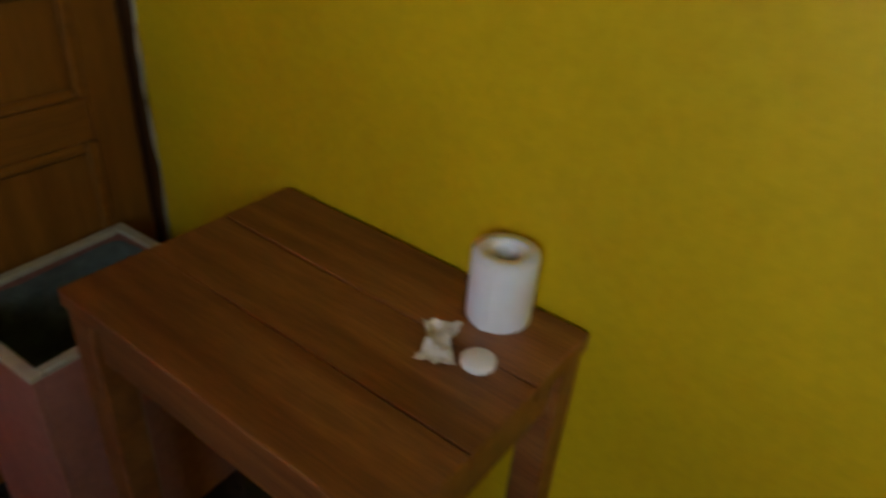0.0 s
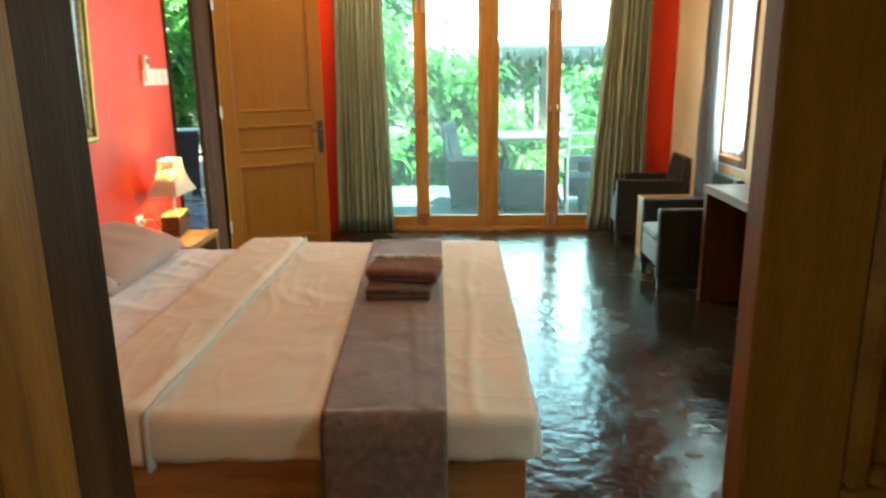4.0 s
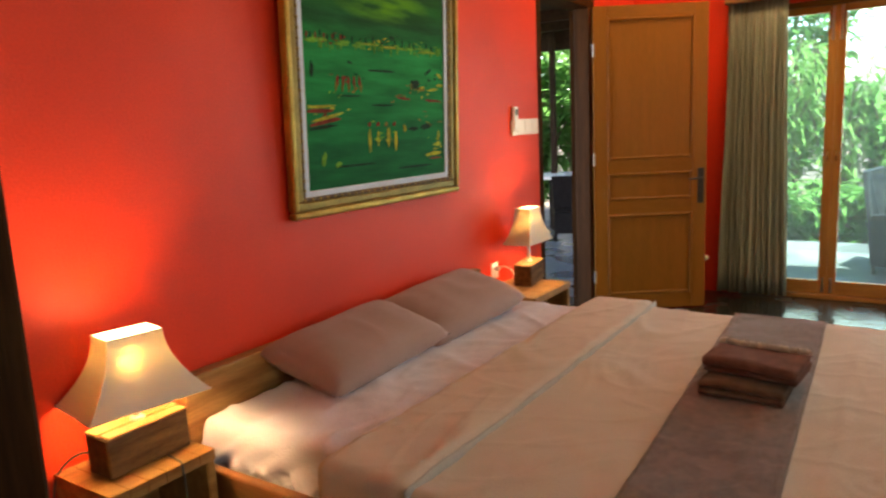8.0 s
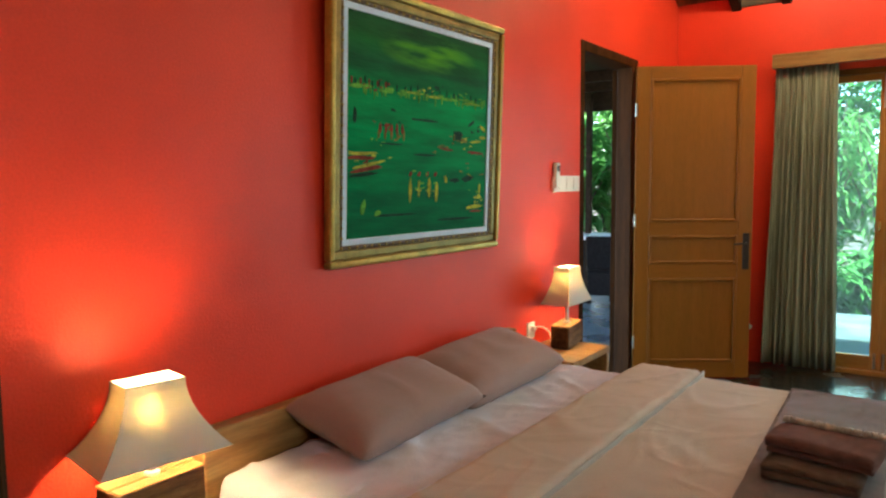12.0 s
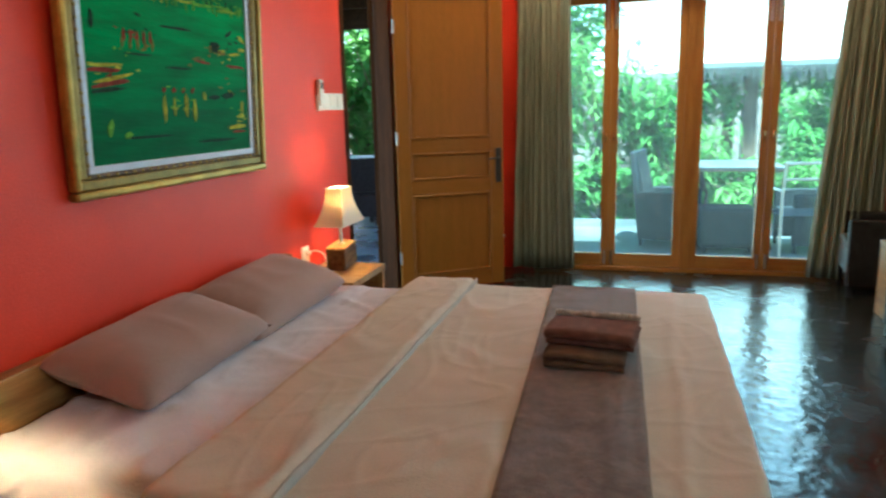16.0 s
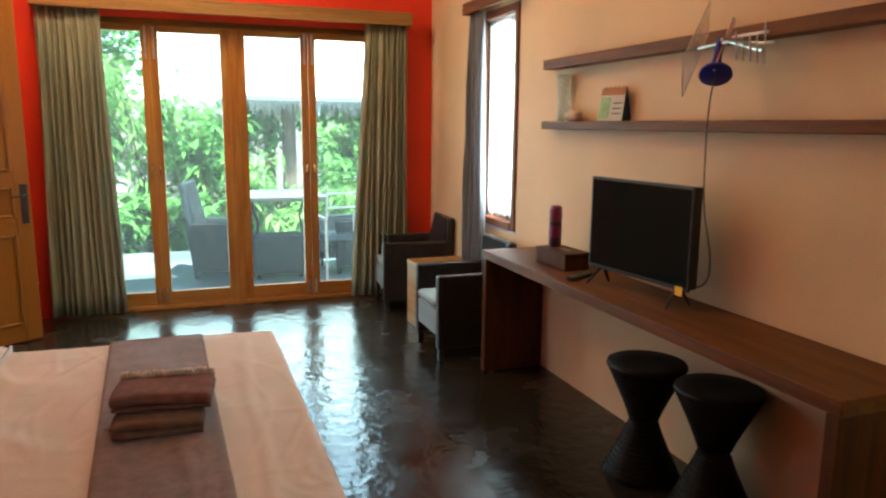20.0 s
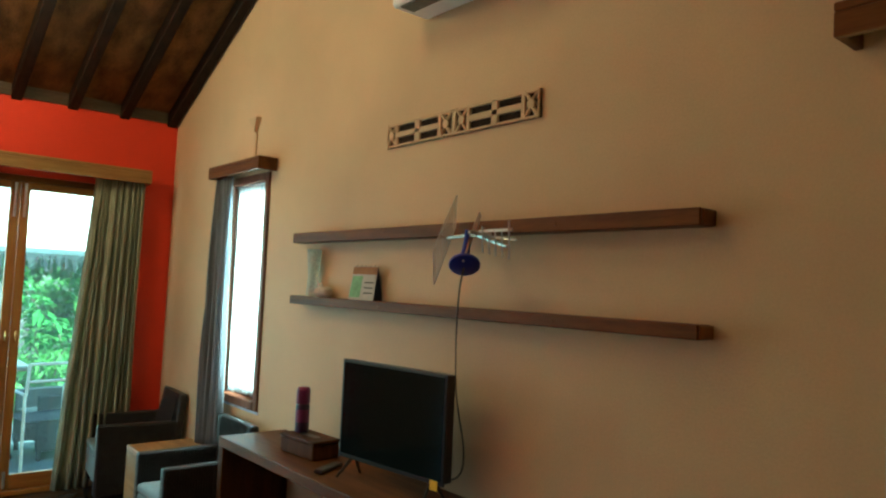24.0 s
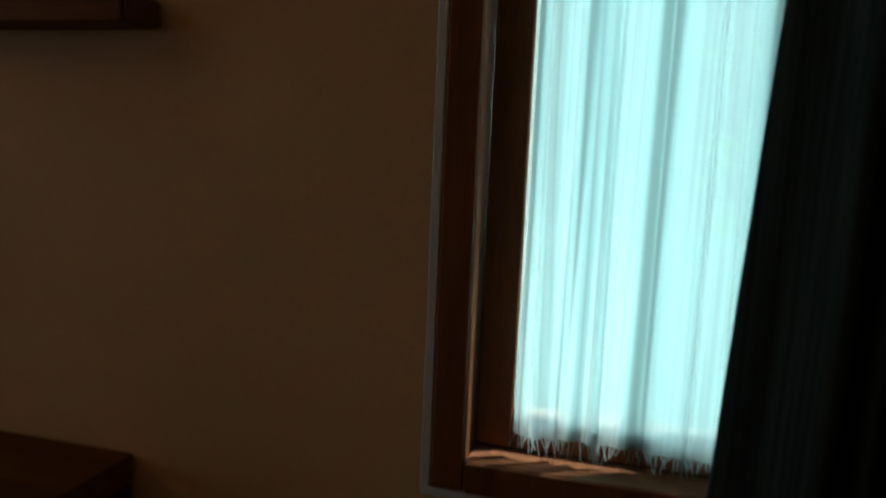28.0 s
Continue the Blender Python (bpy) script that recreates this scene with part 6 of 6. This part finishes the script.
outdoor_chair(pose(0.40, 8.62, -0.045, 0, 0, 180 - 12), "weathered grey rattan armchair at the terrace table")
outdoor_chair(pose(1.14, 8.55, -0.045, 0, 0, 10), "weathered grey rattan armchair at the terrace table")
tt = thing("terrace_table", pose(0.66, 8.80, -0.045), "terrace table with pale top and curved metal legs", "table")
part("top", box((-0.36, -0.42, 0.735), (0.46, 0.42, 0.765), 0.008, 2), TERRACE, tt)
part("top_edge", box((-0.37, -0.43, 0.722), (0.47, 0.43, 0.7345), 0.004), BARK, tt)
for sx in (-1, 1):
    for sy in (-1, 1):
        part("leg", tube([(0.05 + sx * 0.30, sy * 0.32, 0.722), (0.05 + sx * 0.24, sy * 0.28, 0.50), (0.05 + sx * 0.27, sy * 0.30, 0.25), (0.05 + sx * 0.33, sy * 0.34, 0.0)], 0.014), BLACKMETAL, tt)
ot = thing("footstool", pose(0.64, 8.45, -0.045), "low grey woven footstool under the terrace table", "footstool")
bm = rounded_block((-0.24, -0.20, 0.04), (0.24, 0.20, 0.40), 0.03, 12, 12, 10, 0.003, 9.0)
part("body", bm, RATTAN_OUT, ot, "", True)
for sx in (-1, 1):
    for sy in (-1, 1):
        part("leg", box((sx * 0.2 - 0.02, sy * 0.16 - 0.02, 0), (sx * 0.2 + 0.02, sy * 0.16 + 0.02, 0.06), 0.003), RATTAN_OUT, ot)
mc = thing("metal_chair", pose(1.17, 8.02, -0.045, 0, 0, 100), "white tubular metal garden chair on the terrace", "chair")
for s in (-1, 1):
    part("side_frame", tube([(0.20, s * 0.22, 0), (0.20, s * 0.22, 0.60), (0.18, s * 0.22, 0.63), (-0.22, s * 0.22, 0.62), (-0.25, s * 0.22, 0.85)], 0.012), WHITEPLASTIC, mc)
    part("leg", tube([(-0.20, s * 0.22, 0.62), (-0.22, s * 0.22, 0)], 0.012), WHITEPLASTIC, mc)
part("seat", box((-0.20, -0.205, 0.40), (0.20, 0.205, 0.42), 0.006), RATTAN_OUT, mc)
part("seat_bar", tube([(0.20, -0.22, 0.405), (0.20, 0.22, 0.405)], 0.010), WHITEPLASTIC, mc)
part("top_bar", tube([(-0.25, -0.22, 0.85), (-0.25, 0.22, 0.85)], 0.012), WHITEPLASTIC, mc)
part("back_rail", tube([(-0.235, -0.22, 0.72), (-0.235, 0.22, 0.72)], 0.010), WHITEPLASTIC, mc)

sd = thing("side_terrace_table", pose(-3.60, 9.85, -0.041), "square white-topped table on the side terrace", "table")
part("top", box((-0.40, -0.42, 0.73), (0.40, 0.42, 0.765), 0.006), WHITEPLASTIC, sd)
for sx in (-1, 1):
    for sy in (-1, 1):
        part("leg", box((sx * 0.34 - 0.025, sy * 0.36 - 0.025, 0), (sx * 0.34 + 0.025, sy * 0.36 + 0.025, 0.7295), 0.004), BLACKRATTAN, sd)
dc = thing("dining_chair", pose(-3.27, 9.24, -0.041, 0, 0, 115), "tall black woven chair at the side terrace table", "chair")
bm = box((-0.02, -0.18, 0.40), (0.03, 0.18, 0.80), 0.012, 2)
for v in bm.verts:
    v.co.x -= (v.co.z - 0.40) * 0.16
    v.co.y *= 1 + (v.co.z - 0.40) * 0.3
part("backrest", bm, BLACKRATTAN, dc)
part("seat", box((0.0, -0.18, 0.36), (0.40, 0.18, 0.43), 0.012, 2), BLACKRATTAN, dc)
part("skirt", box((0.005, -0.175, 0.10), (0.03, 0.175, 0.36), 0.006), BLACKRATTAN, dc)
for sx in (0.01, 0.36):
    for sy in (-0.175, 0.14):
        part("leg", box((sx, sy, 0), (sx + 0.035, sy + 0.035, 0.3595), 0.003), BLACKRATTAN, dc)
vr = thing("veranda_roof", pose(0, 0, 0), "dark timber veranda roof over the side terrace", "roof", "", "structure")
part("roof_board", box((-4.6, 2.4, 2.62), (XL - T - 0.001, 10.3, 2.68)), RAFTER, vr)
for y in (3.0, 4.2, 5.4, 6.6, 7.8, 9.0, 9.8):
    part("joist", box((-4.6, y, 2.50), (XL - T - 0.001, y + 0.06, 2.6195), 0.004), RAFTER, vr)
part("edge_beam", box((-4.58, 10.14, 2.30), (XL - T - 0.3, 10.24, 2.6195), 0.004), RAFTER, vr)
pt = thing("veranda_post", pose(-3.81, 10.03, -0.041), "dark timber veranda post", "post", "", "structure")
part("shaft", box((-0.035, -0.035, 0), (0.035, 0.035, 2.5405), 0.008), RAFTER, pt)

gz = thing("gazebo", pose(0, 0, 0), "thatched garden gazebo behind the terrace", "gazebo")
for x, y in ((1.26, 12.0), (3.9, 12.0), (1.26, 14.5), (3.9, 14.5)):
    part("post", box((x - 0.09, y - 0.09, -0.22), (x + 0.09, y + 0.09, 1.80), 0.012), BARK, gz)
part("beam", box((0.6, 11.92, 1.68), (4.5, 12.08, 1.78), 0.01), BARK, gz)
bm = bmesh.new()
ps = [(0.4, 11.6, 1.74), (4.8, 11.6, 1.74), (4.8, 14.9, 1.74), (0.4, 14.9, 1.74), (2.6, 13.25, 3.3)]
vs = [bm.verts.new(p) for p in ps]
for a, b in ((0, 1), (1, 2), (2, 3), (3, 0)):
    bm.faces.new((vs[a], vs[b], vs[4]))
thicken(part("roof_slope", bm, ROOFTILE, gz), 0.10)
rnd = random.Random(21)
bm = bmesh.new()
for k in range(300):
    x = 0.4 + 4.4 * k / 300
    add_tube(bm, [(x, 11.62, 1.75), (x + rnd.uniform(-0.03, 0.03), 11.58, 1.62 - rnd.random() * 0.14)], [0.012, 0.004], 4)
tagged(part("thatch_fringe", bm, THATCH, gz), kind="stuff")


# ---- planting ----
def hanging_vine(x0, x1, y, z, drop, count, seed):
    """A curtain of leaves that trails down from a beam."""
    rnd = random.Random(seed)
    vine = thing("hanging_vine", pose(0, 0, 0), "dark green leafy vine trailing from the gazebo eave", "vine", "garden plants")
    sb, bm = bmesh.new(), bmesh.new()
    for k in range(24):
        x = x0 + (x1 - x0) * (k + rnd.random()) / 24
        n = drop * rnd.uniform(0.45, 1.0)
        path = [Vector((x + 0.05 * rnd.uniform(-1, 1) * i / 4, y + 0.04 * rnd.uniform(-1, 1), z - n * i / 4)) for i in range(5)]
        add_tube(sb, path, 0.006, 4)
        for _ in range(count // 24):
            i = rnd.randrange(4)
            p = path[i].lerp(path[i + 1], rnd.random()) + Vector((rnd.uniform(-0.05, 0.05), rnd.uniform(-0.08, 0.08), 0))
            a, size = rnd.uniform(0, 2 * math.pi), rnd.uniform(0.07, 0.14)
            d, side = Vector((math.cos(a) * 0.6, math.sin(a) * 0.6, -0.8)), Vector((-math.sin(a), math.cos(a), 0))
            q = [bm.verts.new(c) for c in (p, p + d * size * 0.5 - side * size * 0.28, p + d * size, p + d * size * 0.5 + side * size * 0.28)]
            bm.faces.new((q[0], q[1], q[2])), bm.faces.new((q[0], q[2], q[3]))
    part("stem", sb, BARK, vine)
    tagged(part("foliage", bm, LEAF, vine), kind="stuff")


hanging_vine(0.55, 1.16, 11.98, 1.70, 0.75, 560, 71)
hanging_vine(1.38, 2.60, 11.98, 1.70, 0.40, 500, 72)

def leafy(name, at, height, spread, count, leaf_len, leaf_w, mat, label, category, seed, stems=5, droop=0.5, lowest=0.15, tilt=1.0, group="garden plants"):
    """Stems from one root, each with many folded leaf blades, thinner towards the tips."""
    rnd = random.Random(seed)
    pl = thing(name, pose(*at), label, category, group)
    sb = bmesh.new()
    lines = []
    for s in range(stems):
        a = rnd.uniform(0, 2 * math.pi)
        r = spread * rnd.uniform(0.25, 1.0)
        h = height * rnd.uniform(0.65, 1.0)
        pts = []
        for k in range(7):
            t = k / 6
            pts.append(Vector((math.cos(a) * r * t ** 1.7 + 0.04 * rnd.uniform(-1, 1), math.sin(a) * r * t ** 1.7 + 0.04 * rnd.uniform(-1, 1), h * (t - 0.12 * t * t * droop))))
        pts[0].z = 0
        add_tube(sb, pts, [0.018 * (1 - 0.8 * k / 6) + 0.003 for k in range(7)], 5)
        lines.append(pts)
    part("stem", sb, BARK, pl)
    bm = bmesh.new()
    for i in range(count):
        pts = rnd.choice(lines)
        t = lowest + (1 - lowest) * rnd.random() ** 0.8
        k = min(5, int(t * 6))
        p = pts[k].lerp(pts[k + 1], t * 6 - k) + Vector((rnd.uniform(-1, 1), rnd.uniform(-1, 1), rnd.uniform(-0.6, 0.6))) * 0.13 * spread
        a, el = rnd.uniform(0, 2 * math.pi), rnd.uniform(-0.7, 0.7) * tilt - 0.15 * droop
        d = Vector((math.cos(a) * math.cos(el), math.sin(a) * math.cos(el), math.sin(el)))
        side = d.cross(Vector((0, 0, 1))).normalized()
        L, W = leaf_len * rnd.uniform(0.6, 1.2), leaf_w * rnd.uniform(0.7, 1.2)
        sag = Vector((0, 0, -droop * L * 0.45))
        mid, tip = p + d * L * 0.5 + sag * 0.3, p + d * L + sag
        lift = Vector((0, 0, W * 0.25))
        v = [bm.verts.new(q) for q in (p, mid - side * W / 2 + lift, mid, mid + side * W / 2 + lift, tip)]
        bm.faces.new((v[0], v[2], v[1])), bm.faces.new((v[0], v[3], v[2])), bm.faces.new((v[1], v[2], v[4])), bm.faces.new((v[2], v[3], v[4]))
    tagged(part("foliage", bm, mat, pl), kind="stuff")
    return pl


# bed along the terrace, seen through the glass doors
for i, (x, y, h, kind) in enumerate(((-1.9, 10.7, 3.0, 0), (-1.35, 10.9, 2.9, 1), (-0.95, 10.6, 0.9, 0), (-0.62, 11.1, 2.7, 1), (-0.30, 10.75, 0.9, 0), (-0.05, 11.3, 2.3, 0), (0.35, 10.9, 1.5, 1),
                                     (0.72, 11.3, 1.0, 0), (1.15, 10.8, 0.7, 2), (1.75, 11.0, 1.2, 1), (2.2, 11.2, 1.7, 0), (2.8, 10.9, 1.6, 1), (3.4, 11.3, 1.9, 0), (-2.6, 11.1, 3.2, 1), (-3.3, 10.6, 3.0, 0))):
    if kind == 0:
        leafy("shrub", (x, y, -0.22), h, 0.75, 900, 0.24, 0.075, LEAF, "dense green broad-leaved garden shrub", "shrub", 30 + i, 9, 0.5, 0.12)
    elif kind == 1:
        leafy("bamboo_clump", (x, y, -0.22), h, 0.65, 1000, 0.24, 0.034, LEAF_L, "light green bamboo clump in the garden", "bamboo", 60 + i, 12, 0.8, 0.2)
    else:
        leafy("fern", (x, y, -0.22), h, 0.55, 420, 0.34, 0.05, LEAF_L, "arching light green fern by the terrace", "fern", 90 + i, 14, 1.2, 0.15)
# greenery beyond, and beside the side terrace
for i, (x, y, h) in enumerate(((-3.0, 13.0, 4.2), (-1.4, 13.6, 4.4), (0.1, 14.4, 2.3), (5.2, 13.0, 3.0), (-4.6, 12.6, 4.4), (-5.8, 11.4, 4.2), (-5.4, 9.8, 3.6), (-4.6, 10.9, 3.2), (-3.7, 11.8, 3.6), (-5.9, 7.8, 3.4), (4.4, 11.5, 2.2), (6.4, 10.5, 3.2), (2.8, 16.5, 2.5))):
    leafy("tree", (x, y, -0.22), h, 1.3, 1500, 0.30, 0.11, LEAF if i % 2 else LEAF_L, "leafy green garden tree behind the house", "tree", 120 + i, 10, 0.4, 0.2, 1.0, "garden trees")
# planting seen through the side windows
for i, (x, y, h) in enumerate(((3.7, 1.5, 2.0), (4.4, 6.0, 2.2), (4.8, 7.4, 2.6))):
    leafy("shrub", (x, y, -0.22), h, 0.9, 500, 0.24, 0.08, LEAF_L, "green shrub beside the house", "shrub", 160 + i, 7, 0.5, 0.12)
rnd = random.Random(9)
for k in range(26):
    x, y = -2.2 + k * 0.22 + rnd.uniform(-0.05, 0.05), 10.22 + rnd.uniform(-0.06, 0.10)
    r = rnd.uniform(0.06, 0.12)
    sto = part("edging_stone", rounded_block((-r, -r * 0.8, 0), (r, r * 0.8, r * 1.1), r * 0.35, 5, 5, 4, r * 0.12, 9.0, True, k), STONE, None, "", True)
    sto.matrix_world = pose(x, y, -0.23, 0, 0, rnd.uniform(0, 180))
    tagged(sto, "rough grey edging stone by the terrace", "stone", "edging stones")
structure("side_garden_wall", box((3.2, -0.6, -0.25), (3.245, 3.7, 0.97), 0.004), PALEBLUE, "pale blue painted low wall beside the house")
structure("boundary_wall", box((4.0, -3.0, -0.25), (4.15, 5.0, 3.1)), STONE, "grey weathered boundary wall beside the house")
structure("garden_wall", box((-14, 18.0, -0.3), (14, 18.2, 1.9)), STONE, "mossy garden wall far behind the planting")
